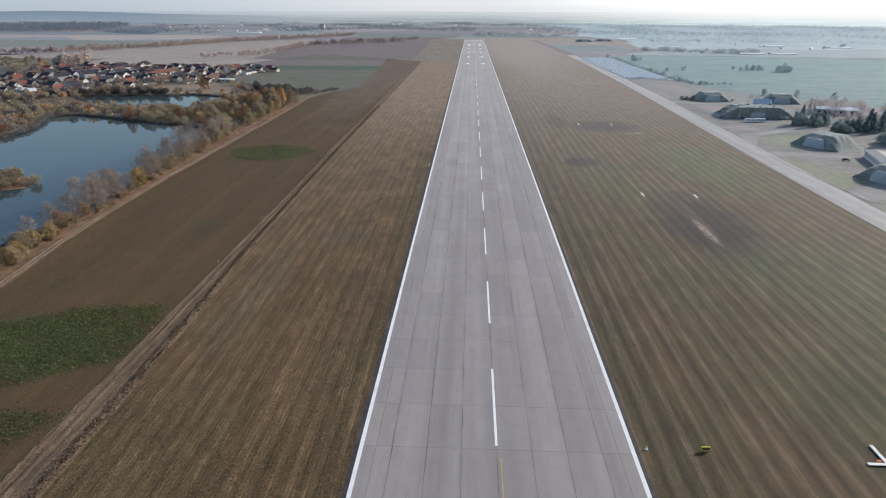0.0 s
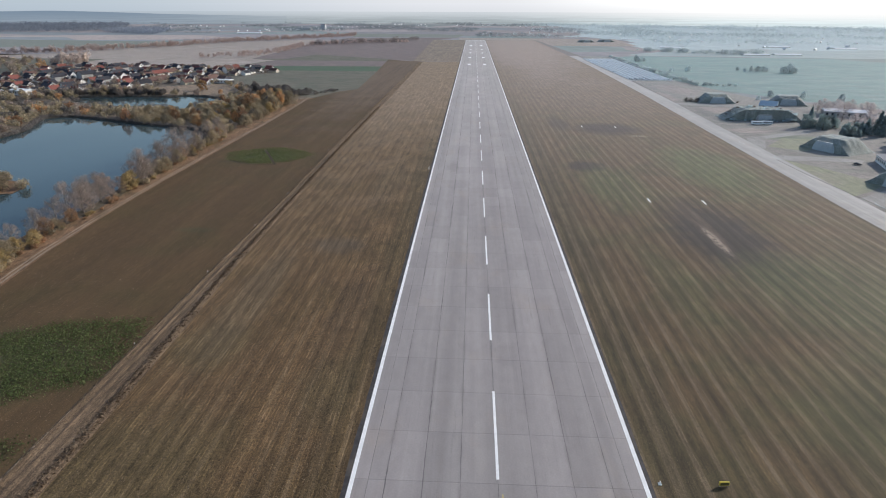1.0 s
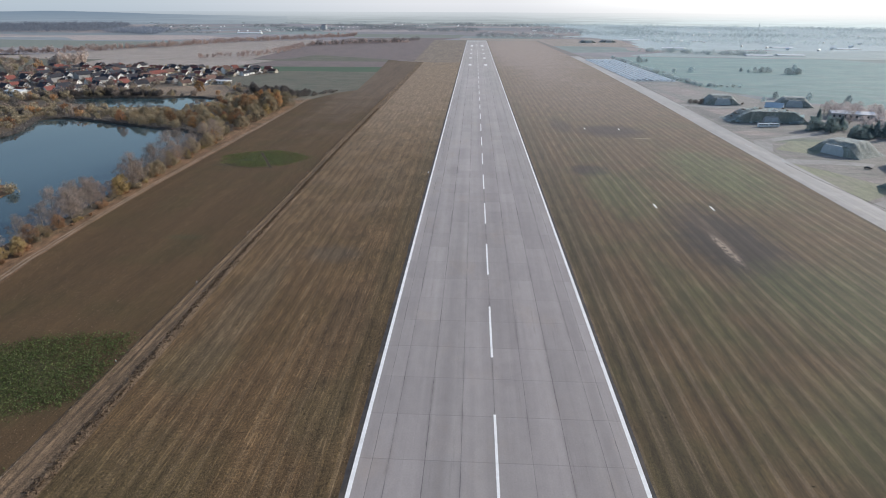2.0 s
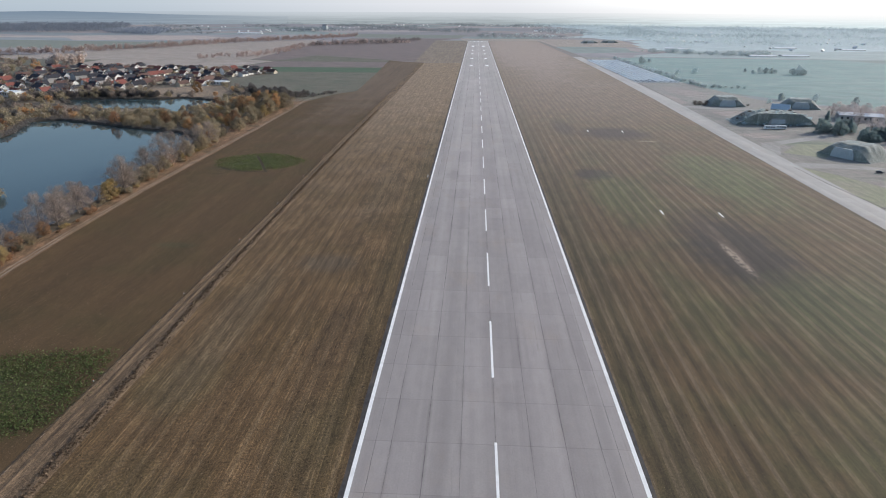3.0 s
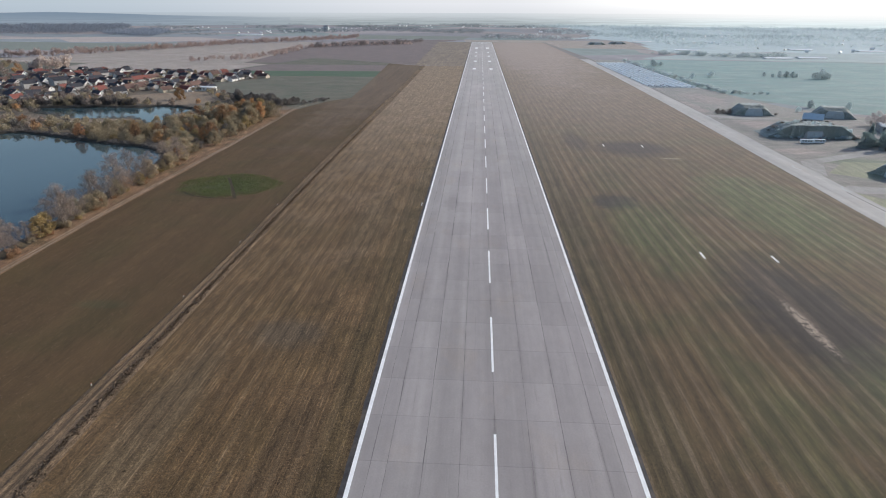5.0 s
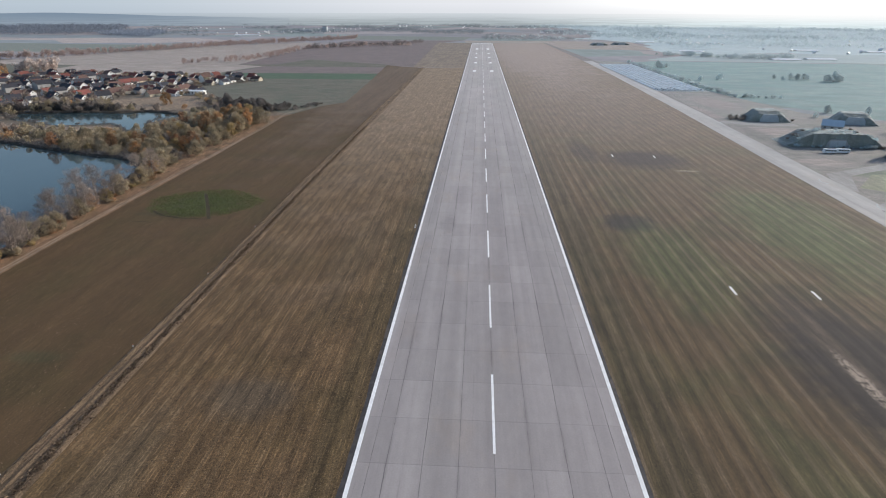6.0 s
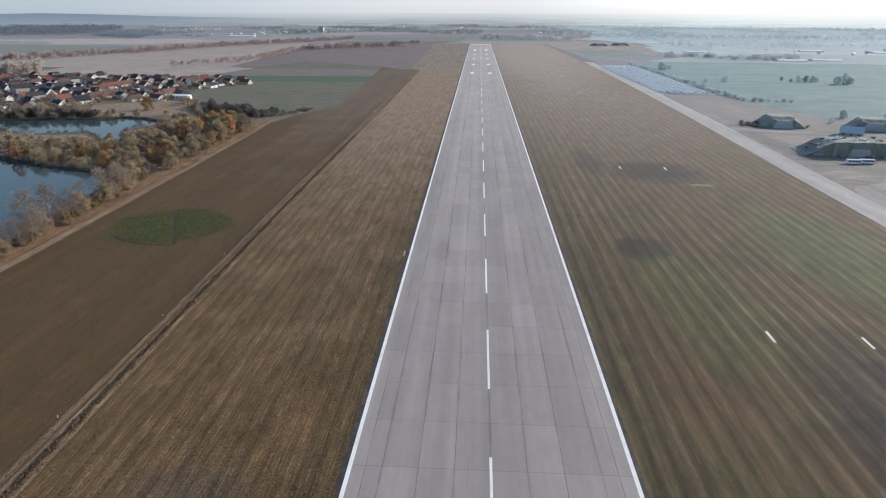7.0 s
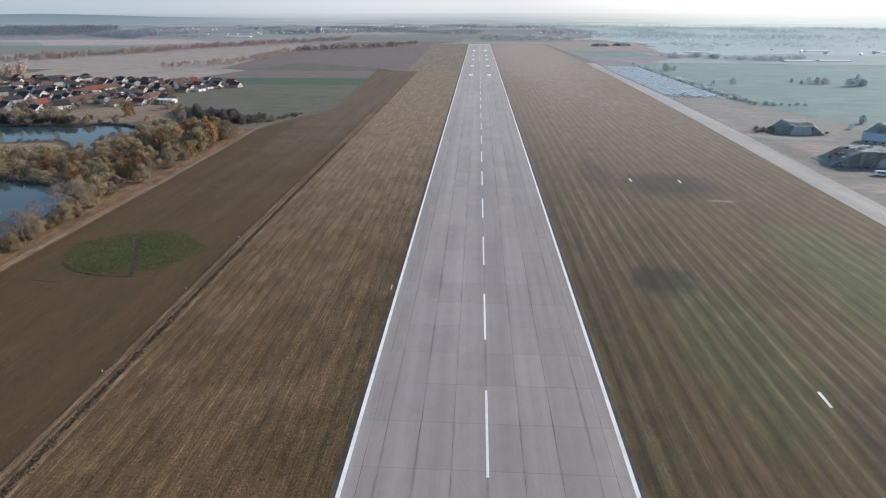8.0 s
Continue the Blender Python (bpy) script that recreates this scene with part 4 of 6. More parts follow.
def tree(kind, height, spread, seed, leaves=2400, bark=BARK, bare=False, low=0.12, clumps=30, leaf=0.25):
    """A tree of its own: tapered trunk with limbs, and a crown of many sprays gathered in uneven clumps."""
    r = np.random.default_rng(seed)
    top = tagged(new("tree"), "", "tree")
    bm = bmesh.new()
    lean = r.normal(0, 0.04, 2) * height
    mid = Vector((lean[0] * 0.5, lean[1] * 0.5, height * 0.42))
    tip = Vector((lean[0], lean[1], height * 0.8))
    w = height * 0.022 + 0.05
    tube(bm, (0, 0, -0.3), mid, w, w * 0.65, 7)
    tube(bm, mid, tip, w * 0.65, w * 0.2, 6)
    ends = []
    for k in range(clumps):
        z = height * (low + (0.98 - low) * (k + r.uniform(0, 1)) / clumps)
        u = (z / height - low) / (1 - low)
        rad = spread * (0.55 + 0.45 * math.sin(math.pi * min(1, u * 0.9 + 0.15))) * math.sqrt(r.uniform(0.12, 1.0)) * (1.0 if u < 0.75 else 1.35 - u * 0.85)
        ang = k * 2.4 + r.uniform(-0.6, 0.6)
        ends.append(Vector((rad * math.cos(ang) + lean[0] * u, rad * math.sin(ang) + lean[1] * u, z)))
    for e in ends[:: (1 if bare else 2)]:
        s = (0.0, 0.0, 0.0)
        k = min(0.78, max(0.15, e.z / height - 0.22))
        s = mid * (k / 0.42) if k < 0.42 else mid.lerp(tip, (k - 0.42) / 0.38)
        tube(bm, s, e, w * 0.33 * (1.1 - k), 0.03, 4)
    part("trunk", bm, bark, top)
    per = leaves // clumps
    C, S = [], []
    for e in ends:
        size = spread * r.uniform(0.22, 0.4)
        p = r.normal(size=(per, 3))
        p /= np.linalg.norm(p, axis=1)[:, None]
        p *= (r.uniform(0.15, 1.0, per) ** 0.45)[:, None] * size
        p[:, 2] *= 0.75
        C.append(np.array(e) + p)
        S.append(r.uniform(0.6, 1.35, per) * leaf * (0.6 + 0.05 * height))
    V, F = leaf_cards(np.concatenate(C), np.concatenate(S), seed + 1)
    V[:, 2] = np.maximum(V[:, 2], 0.02)
    if bare:                                  # twigs: long and thin instead of broad
        q = V.reshape(-1, 4, 3)
        c = q.mean(1, keepdims=True)
        way = q[:, 2:3] - q[:, 0:1]
        side = (q[:, 3:4] - q[:, 1:2]) * 0.085
        way = way + np.array((0, 0, 0.5)) * np.abs(way[:, :, :1])
        V = np.concatenate((c - way * 0.75 - side, c - way * 0.75 + side, c + way * 0.75 + side * .4, c + way * 0.75 - side * .4), 1).reshape(-1, 3)
    piece("crown", mesh_cards("crown", V, F, LEAF[kind]), top)
    return top


def shrub(kind, height, spread, seed, leaves=420):
    """A shrub: short stems and a low uneven crown."""
    r = np.random.default_rng(seed)
    top = tagged(new("shrub"), "", "shrub")
    bm = bmesh.new()
    ends = [Vector((spread * r.uniform(-.8, .8), spread * r.uniform(-.8, .8), height * r.uniform(0.3, 0.85))) for _ in range(9)]
    for e in ends:
        tube(bm, (e.x * 0.15, e.y * 0.15, -0.1), e, 0.06, 0.02, 4)
    part("stem", bm, BARK, top)
    C = np.concatenate([np.array(e) + r.normal(size=(leaves // 9, 3)) * np.array((spread * .3, spread * .3, height * .2)) for e in ends])
    C[:, 2] = np.clip(C[:, 2], 0.15, None)
    V, F = leaf_cards(C, r.uniform(0.2, 0.5, len(C)) * (0.5 + 0.1 * height), seed + 1)
    V[:, 2] = np.maximum(V[:, 2], 0.02)
    piece("crown", mesh_cards("crown", V, F, LEAF[kind]), top)
    return top


def spruce(height, spread, seed, leaves=900):
    """A conifer: straight trunk and whorls that shorten upwards."""
    r = np.random.default_rng(seed)
    top = tagged(new("conifer"), "dark green conifer on the airbase", "tree")
    bm = bmesh.new()
    tube(bm, (0, 0, -0.3), (0, 0, height * 0.97), height * 0.018 + .05, 0.02, 6)
    for k in range(22):
        z, a = height * (0.1 + 0.8 * k / 22), k * 2.4
        reach = spread * (1.02 - z / height)
        tube(bm, (0, 0, z), (reach * math.cos(a), reach * math.sin(a), z - 0.12 * reach), 0.05, 0.015, 4)
    part("trunk", bm, BARK, top)
    z = height * (0.06 + 0.94 * r.uniform(0, 1, leaves) ** 1.35)
    tier = 0.75 + 0.25 * np.abs(np.sin(z * 2.2))
    a = r.uniform(0, 2 * math.pi, leaves)
    uneven = 0.8 + 0.28 * np.sin(3 * a + z * 1.3) + 0.2 * np.sin(5 * a - z * 2.1)
    rad = spread * (1.03 - (z / height) ** 1.25) * tier * uneven * np.sqrt(r.uniform(0.15, 1, leaves))
    V, F = leaf_cards(np.stack((rad * np.cos(a), rad * np.sin(a), z), 1), r.uniform(0.35, 0.75, leaves), seed + 1)
    piece("crown", mesh_cards("crown", V, F, LEAF["spruce"]), top)
    return top


TREES = {
    "olive": [tree("olive", 10.0, 5.2, 11, 3000), tree("olive", 7.8, 5.2, 12, 3000, low=0.05), tree("olive", 9.0, 4.6, 13, 3000, low=0.06), tree("olive", 6.5, 4.6, 14, 2600, low=0.04)],
    "yellow": [tree("yellow", 9.0, 3.4, 21), tree("yellow", 6.5, 3.6, 22, low=0.08)],
    "orange": [tree("orange", 10.0, 3.2, 31), tree("orange", 7.5, 3.4, 32, low=0.1)],
    "rust": [tree("rust", 8.0, 3.4, 41, low=0.1), tree("rust", 11.0, 4.0, 42)],
    "grey": [tree("grey", 11.5, 4.0, 51, 1900, PALE_BARK, True, 0.18, 34), tree("grey", 9.5, 3.8, 52, 1700, PALE_BARK, True, 0.15, 30), tree("grey", 13.0, 4.4, 53, 2100, PALE_BARK, True, 0.2, 36)],
    "dark": [tree("dark", 7.0, 4.2, 61, low=0.06), tree("dark", 9.0, 4.0, 62, low=0.1)],
}
TREE_LABEL = {
    "olive": "olive brown autumn tree with a rounded crown", "yellow": "yellowing autumn tree with thinning leaves", "orange": "bright orange autumn tree",
    "rust": "rust brown autumn tree", "grey": "bare grey tree with fine twigs", "dark": "dark leafless tree with dense twigs",
}
# leafy crowns in the colour that is paled for haze
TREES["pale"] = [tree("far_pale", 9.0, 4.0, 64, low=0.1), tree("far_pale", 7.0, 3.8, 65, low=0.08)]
TREES["fir"] = [tree("spruce", 9.5, 4.0, 67, low=0.05), tree("spruce", 7.5, 3.8, 68, low=0.05)]
TREE_LABEL["fir"] = "dark green evergreen with a rounded crown"
TREES["blush"] = [tree("mauve", 9.0, 4.0, 66, 1800, PALE_BARK, True, 0.15, 30)]
TREE_LABEL["blush"] = "pinkish grey bare tree with fine twigs"
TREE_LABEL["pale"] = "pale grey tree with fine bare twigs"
SHRUBS = {k: [shrub(k, h, s, 70 + i), shrub(k, h * 0.7, s * 0.8, 80 + i)] for i, (k, h, s) in enumerate((("rust", 2.6, 2.0), ("olive", 3.2, 2.3), ("yellow", 2.6, 1.8), ("dark", 3.0, 2.4), ("far_pale", 3.0, 2.3)))}
SHRUB_LABEL = {"rust": "rust brown shrub", "olive": "olive green shrub", "yellow": "yellow autumn shrub", "dark": "dark bare shrub", "far_pale": "haze-pale shrub"}
CONIFERS = [spruce(14, 4.4, 91, 1700), spruce(10, 4.0, 92, 1500)]
used = set()


def plant(stock, x, y, size=1.0, label="", group="", turn=None, r=None):
    """Sets the stock plant itself the first time, a copy after that."""
    r = r or random
    m = pose(x, y, 0.05, 0, 0, r.uniform(0, 360) if turn is None else turn)
    if stock.name in used:
        ob = copy_thing(stock, m)
    else:
        used.add(stock.name)
        ob = stock
        ob.matrix_basis = m
    s = size * r.uniform(0.9, 1.12)
    ob.scale = (s * r.uniform(0.9, 1.1), s * r.uniform(0.9, 1.1), s)
    tagged(ob, label, group=group)
    return ob


def plant_kind(kind, x, y, size=1.0, place="", group=""):
    return plant(random.choice(TREES[kind]), x, y, size, TREE_LABEL[kind] + place, group)


def pick(weights):
    return random.choices(list(weights), list(weights.values()))[0]


def scatter(poly, spacing, count, avoid=(), seed=0):
    """Places inside an outline, no two closer than the spacing."""
    r = random.Random(seed)
    xs, ys = [p[0] for p in poly], [p[1] for p in poly]
    got = []
    for _ in range(count * 30):
        p = (r.uniform(min(xs), max(xs)), r.uniform(min(ys), max(ys)))
        if inside(p, poly) and not any(inside(p, a) for a in avoid) and all((p[0] - q[0]) ** 2 + (p[1] - q[1]) ** 2 > spacing ** 2 for q in got):
            got.append(p)
            if len(got) == count:
                break
    return got


# near bank of the lake: bare trees with yellow ones between
random.seed(5)
y = 176.0
while y < 455:
    shore = float(np.interp(y, [150, 185, 223, 263, 329, 414, 497], [-172, -178, -182, -184, -186.5, -191, -194]))
    lush = {"grey": 3, "yellow": 4, "olive": 3} if y < 232 else {"grey": 7, "yellow": 1.5, "olive": 1.5, "rust": .3} if y < 400 else {"grey": 3, "olive": 4, "rust": .6, "yellow": .6}
    kind_ = pick(lush)
    plant_kind(kind_, shore + random.uniform(-5, 1.5), y, random.uniform(1.0, 1.45) if kind_ == "grey" else random.uniform(0.7, 1.05), "", "trees on the lake bank")
    if random.random() < 0.9:
        k = pick({"rust": 3, "olive": 2, "yellow": 1})
        plant(random.choice(SHRUBS[k]), shore + random.uniform(-2, 3.5), y + random.uniform(-2, 2), random.uniform(0.5, 1.0), SHRUB_LABEL[k] + " on the lake bank", "shrubs on the lake bank")
    y += random.uniform(3.0, 6.0)

# belt between lake, pond and field, and the headland at its tip
belt = [(-193, 612), (-188, 560), (-189, 480), (-192, 448), (-205, 452), (-216, 470), (-234, 483), (-258, 488), (-289, 501), (-323, 515), (-357, 527), (-380, 516), (-375, 497), (-360, 456), (-360, 430), (-470, 408), (-520, 560),
        (-420, 570), (-352, 556), (-300, 552), (-270, 548), (-256, 560), (-262, 620), (-270, 650), (-240, 640)]
crowd = {k: [] for k in TREES}                # those farther back, joined by kind further down
for i, (x, y) in enumerate(sorted(scatter(belt, 6.0, 400, (POND, LAKE), 3), key=lambda p: math.dist(p, (-120, 330)))):
    k = pick({"olive": 7, "yellow": 1.2, "orange": 0.8, "rust": 0.7, "dark": 0.3}) if x > -330 else pick({"olive": 4, "grey": 1.5, "orange": .4, "rust": .8, "dark": 1.5})
    size = random.uniform(0.75, 1.1) * (1.25 if x > -235 and y > 560 else 0.95)
    if i < 105:
        plant_kind(k, x, y, size, "", "trees in the scrub by the lake")
    else:
        crowd[k].append((x, y, size * 9))
for x, y in scatter([(-190, 612), (-192, 572), (-214, 560), (-232, 590), (-226, 625), (-208, 632)], 6.5, 22, (), 44):
    plant_kind(pick({"rust": 1, "orange": 2.5, "olive": 3, "yellow": 1.5}), x, y, random.uniform(1.25, 1.6), "", "tall trees at the tip of the scrub")
for x, y in scatter([(-360, 632), (-300, 668), (-250, 690), (-280, 735), (-420, 715), (-560, 660), (-520, 590), (-400, 612)], 7.5, 75, (POND, GLADE, SPIT), 4):
    crowd[pick({"olive": 3, "dark": 2.5, "orange": 0.5, "grey": 2})].append((x, y, random.uniform(5, 8)))
far_shore = [(x, y + 3) for x, y in LAKE[9:21]]
for x in np.arange(-264, -164, 1.7):
    k = "dark"
    plant(random.choice(SHRUBS[k] if x > -190 else TREES[k]), x + random.uniform(-2, 2), float(np.interp(x, [-262, -235, -205, -185, -165], [705, 685, 667, 684, 712])) + random.uniform(-3, 22), random.uniform(0.7, 1.05),
          "dark bare bush in a hedge at the field's edge", "hedge bushes")
islet = [(-242, 308), (-242, 297), (-256, 288), (-290, 282), (-320, 300), (-285, 322), (-258, 320)]
sheet("islet", ragged(islet, 4, 1, 8), 0.3, DRY_BANK, "low reedy islet in the lake", "islet")
for x, y in scatter(islet, 3.0, 60, (), 9):
    k = pick({"olive": 4, "yellow": 1})
    plant(random.choice(SHRUBS[k]), x, y, random.uniform(1.3, 1.9), SHRUB_LABEL[k] + " on the islet", "shrubs on the islet").location.z = 0.3


# ---------------------------------------------------------------- far trees, too many to count
def far_trees(name, places, kind, height, label, seed, cards=34, width=0.42):
    r = np.random.default_rng(seed)
    C, S = [], []
    for x, y, *own in places:
        h = own[0] if own else height * r.uniform(0.6, 1.15)
        if cards < 100:
            p = r.normal(size=(cards, 3)) * np.array((h * width * .42, h * width * .42, h * 0.22)) + np.array((x, y, h * 0.55))
            small = 1.0
        else:                                 # nearer ones: rounded clumps
            c = r.uniform(-1, 1, (7, 3)) * np.array((h * width * .4, h * width * .4, h * 0.26)) + np.array((x, y, h * 0.52))
            q = r.normal(size=(cards, 3))
            q *= (r.uniform(0.55, 1, cards) / np.linalg.norm(q, axis=1))[:, None] * h * 0.26
            p = c[r.integers(0, 7, cards)] + q
            small = 0.6
        p[:, 2] = np.clip(p[:, 2], 0.4, h)
        C.append(p)
        S.append(r.uniform(0.08, 0.17, cards) * h * small)
    V, F = leaf_cards(np.concatenate(C), np.concatenate(S), seed + 1)
    V[:, 2] = np.maximum(V[:, 2], 0.03)
    return tagged(new(name, mesh_cards(name, V, F, LEAF[kind])), label, "trees", kind="stuff")


def line_of(points, step, wobble, seed, gaps=0.0):
    r = random.Random(seed)
    out = []
    for a, b in zip(points, points[1:]):
        n = max(1, int(math.dist(a, b) / step))
        for k in range(n):
            if r.random() >= gaps:
                out.append((a[0] + (b[0] - a[0]) * k / n + r.uniform(-wobble, wobble), a[1] + (b[1] - a[1]) * k / n + r.uniform(-wobble, wobble)))
    return out


# dark leaf colour here stands for the shadow line under the shore trees
far_trees("shore_scrub", line_of(far_shore, 2.2, 2.0, 14), "dark", 3.2, "low dark scrub along the lake shore", 310, 90, 1.1)
far_trees("pond_scrub", line_of([*POND, POND[0]], 3.0, 2.0, 15, .45), "dark", 2.6, "low scrub around the pond", 311, 80, 1.1)
for x, y in line_of([(-440, 650), (-390, 662), (-345, 662)], 5.5, 3, 16):
    plant_kind(pick({"olive": 3, "dark": 2, "grey": 2}), x, y, random.uniform(0.85, 1.15), "", "trees behind the pond")
for x, y in line_of([(-262, 648), (-240, 640), (-222, 640)], 6, 3, 17):
    plant_kind(pick({"dark": 3, "olive": 1}), x, y, random.uniform(0.8, 1.1), "", "trees behind the pond")
far_trees("pond_thicket", line_of([(-470, 640), (-430, 655), (-384, 662), (-342, 660)], 2.2, 2.5, 18), "dark", 8, "dense dark thicket behind the pond", 312, 220, 0.8)
plant_kind("orange", -320, 708, 1.6, " standing alone by the pond")
plant_kind("rust", -198.5, 505, 1.25, "", "trees in the scrub by the lake")
plant_kind("orange", -269, 527, 1.2, "", "trees in the scrub by the lake")
plant_kind("orange", -192, 590, 1.5, "", "tall trees at the tip of the scrub")
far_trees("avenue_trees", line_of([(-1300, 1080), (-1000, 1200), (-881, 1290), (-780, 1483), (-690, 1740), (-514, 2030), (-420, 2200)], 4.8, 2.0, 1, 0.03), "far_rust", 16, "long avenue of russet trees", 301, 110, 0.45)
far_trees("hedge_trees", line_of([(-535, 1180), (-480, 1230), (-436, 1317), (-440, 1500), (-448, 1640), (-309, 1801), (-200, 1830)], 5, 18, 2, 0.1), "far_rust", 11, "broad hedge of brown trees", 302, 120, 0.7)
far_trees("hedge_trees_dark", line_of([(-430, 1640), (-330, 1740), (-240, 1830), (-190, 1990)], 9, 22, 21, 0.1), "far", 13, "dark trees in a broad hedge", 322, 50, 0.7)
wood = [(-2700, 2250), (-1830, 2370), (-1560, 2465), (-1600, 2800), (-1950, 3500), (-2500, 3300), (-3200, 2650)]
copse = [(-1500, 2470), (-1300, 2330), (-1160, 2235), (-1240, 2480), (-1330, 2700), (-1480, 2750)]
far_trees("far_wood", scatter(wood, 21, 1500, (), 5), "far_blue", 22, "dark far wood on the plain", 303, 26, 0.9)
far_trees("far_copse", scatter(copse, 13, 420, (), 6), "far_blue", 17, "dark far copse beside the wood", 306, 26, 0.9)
r = random.Random(8)
# hedges, copses and gardens in rows, one behind the other, out to the horizon: blue grey in the west, paler towards the
# sun; the haze is in their leaf colour
west, east, thick = [], [], []
for row in range(44):
    d = 1640 + 46 * row + 0.3 * row * row
    a = -0.76
    while a < 0.82:
        a += r.uniform(5.0, 10.0) * (1 + row * 0.035) / d
        x, y = math.sin(a) * d, 90 + math.cos(a) * d
        if abs(x) < 0.13 * y and y < 2060 or -2600 < x < -380 and y < 2350 or -480 < x < 0 and y < 2480 or x < 520 and y < 2140 and x > 0 or x > 800 and y < 1560:
            continue
        dense = noise.noise((x * 0.0035, y * 0.0022, 4.0)) + 0.25 * noise.noise((x * 0.02, y * 0.012, 1.0))
        if dense > (-0.16 if x > 500 else 0.0 if x > -200 else 0.1 if x > -1250 else 0.24):
            (west if x < 250 + r.uniform(-250, 250) else thick if dense > 0.1 else east).append((x + r.gauss(0, 3), y + r.gauss(0, 14), r.uniform(5, 11) * (1 + row * 0.012)))
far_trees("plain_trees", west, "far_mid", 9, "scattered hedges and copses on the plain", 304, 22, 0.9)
far_trees("meadow_belt", line_of([(384, 1490), (452, 1493), (498, 1420), (560, 1412), (640, 1440)], 3.5, 16, 24), "far_pale", 9, "belt of haze-pale trees behind the meadow", 307, 60, 0.9)
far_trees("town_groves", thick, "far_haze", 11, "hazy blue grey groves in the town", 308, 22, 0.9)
far_trees("town_trees", east, "far_pale", 11, "haze-pale trees among the buildings of the town", 305, 22, 0.9)
# ---------------------------------------------------------------- houses of the village
def house(w, d, h, pitch, wall, roof, seed, label):
    """A gabled house: walls with gables, an overhanging roof with thickness, chimney, windows with panes, door."""
    r = random.Random(seed)
    top = tagged(new("house"), label, "house", "houses of the village")
    rise = math.tan(radians(pitch)) * w / 2
    bm = bmesh.new()
    v = [bm.verts.new(p) for p in ((-w / 2, -d / 2, -.3), (w / 2, -d / 2, -.3), (w / 2, -d / 2, h), (0, -d / 2, h + rise), (-w / 2, -d / 2, h),
                                   (-w / 2, d / 2, -.3), (w / 2, d / 2, -.3), (w / 2, d / 2, h), (0, d / 2, h + rise), (-w / 2, d / 2, h))]
    for f in ((0, 1, 2, 3, 4), (9, 8, 7, 6, 5), (1, 6, 7, 2), (5, 0, 4, 9), (0, 5, 6, 1)):
        bm.faces.new([v[i] for i in f])
    part("wall", bm, wall, top)
    bm = bmesh.new()
    o, t = 0.45, 0.22
    k = o * math.tan(radians(pitch))
    sec = [(-w / 2 - o, h - k + .03), (0, h + rise + .03), (w / 2 + o, h - k + .03), (w / 2 + o, h - k + t), (0, h + rise + t + .06), (-w / 2 - o, h - k + t)]
    a = [bm.verts.new((x, -d / 2 - o, z)) for x, z in sec]
    b = [bm.verts.new((x, d / 2 + o, z)) for x, z in sec]
    for i in range(6):
        j = (i + 1) % 6
        bm.faces.new((a[i], b[i], b[j], a[j]))
    for ring_ in (a[::-1], b):
        bm.faces.new((ring_[0], ring_[1], ring_[4], ring_[5]))
        bm.faces.new((ring_[1], ring_[2], ring_[3], ring_[4]))
    bmesh.ops.recalc_face_normals(bm, faces=bm.faces)
    roof_ob = part("roof", bm, roof, top)
    x, y = w * 0.12, d * r.uniform(-.3, .3)
    bm = box(bmesh.new(), x - .35, x + .35, y - .3, y + .3, h + rise * 0.6, h + rise + 0.9)
    box(bm, x - .43, x + .43, y - .38, y + .38, h + rise + 0.9, h + rise + 1.02)
    part("chimney", bm, ROOFS[0], roof_ob)
    pane = mesh_of("pane", [(-.5, 0, -.6), (.5, 0, -.6), (.5, 0, .6), (-.5, 0, .6)], [(0, 1, 2, 3)], GLASS)
    fb = bmesh.new()
    for x0, x1, z0, z1 in ((-.6, .6, .6, .7), (-.6, .6, -.75, -.6), (-.6, -.5, -.6, .6), (.5, .6, -.6, .6), (-.04, .04, -.6, .6)):
        box(fb, x0, x1, -.06, .03, z0, z1)
    frame_me = bpy.data.meshes.new("window")
    fb.to_mesh(frame_me)
    fb.free()
    frame_me.materials.append(WALLS[0])
    spots_ = [(-w * .25, -d / 2, 1.5, 0), (w * .25, -d / 2, 1.5, 0), (0, -d / 2, h + rise * .35, 0)]
    spots_ += [(w / 2, yy, 1.5, 90) for yy in (-d * .28, d * .28)]
    for x, y, z, turn in spots_:
        win = piece("window", frame_me, top, pose(x, y, z, 0, 0, turn) @ pose(0, -0.02, 0))
        piece("pane", pane, win, pose(0, -0.03, 0))
    part("door", box(bmesh.new(), -w / 2 - .06, -w / 2 + .02, -.5, .5, 0, 2.05), DOORWOOD, top)
    return top


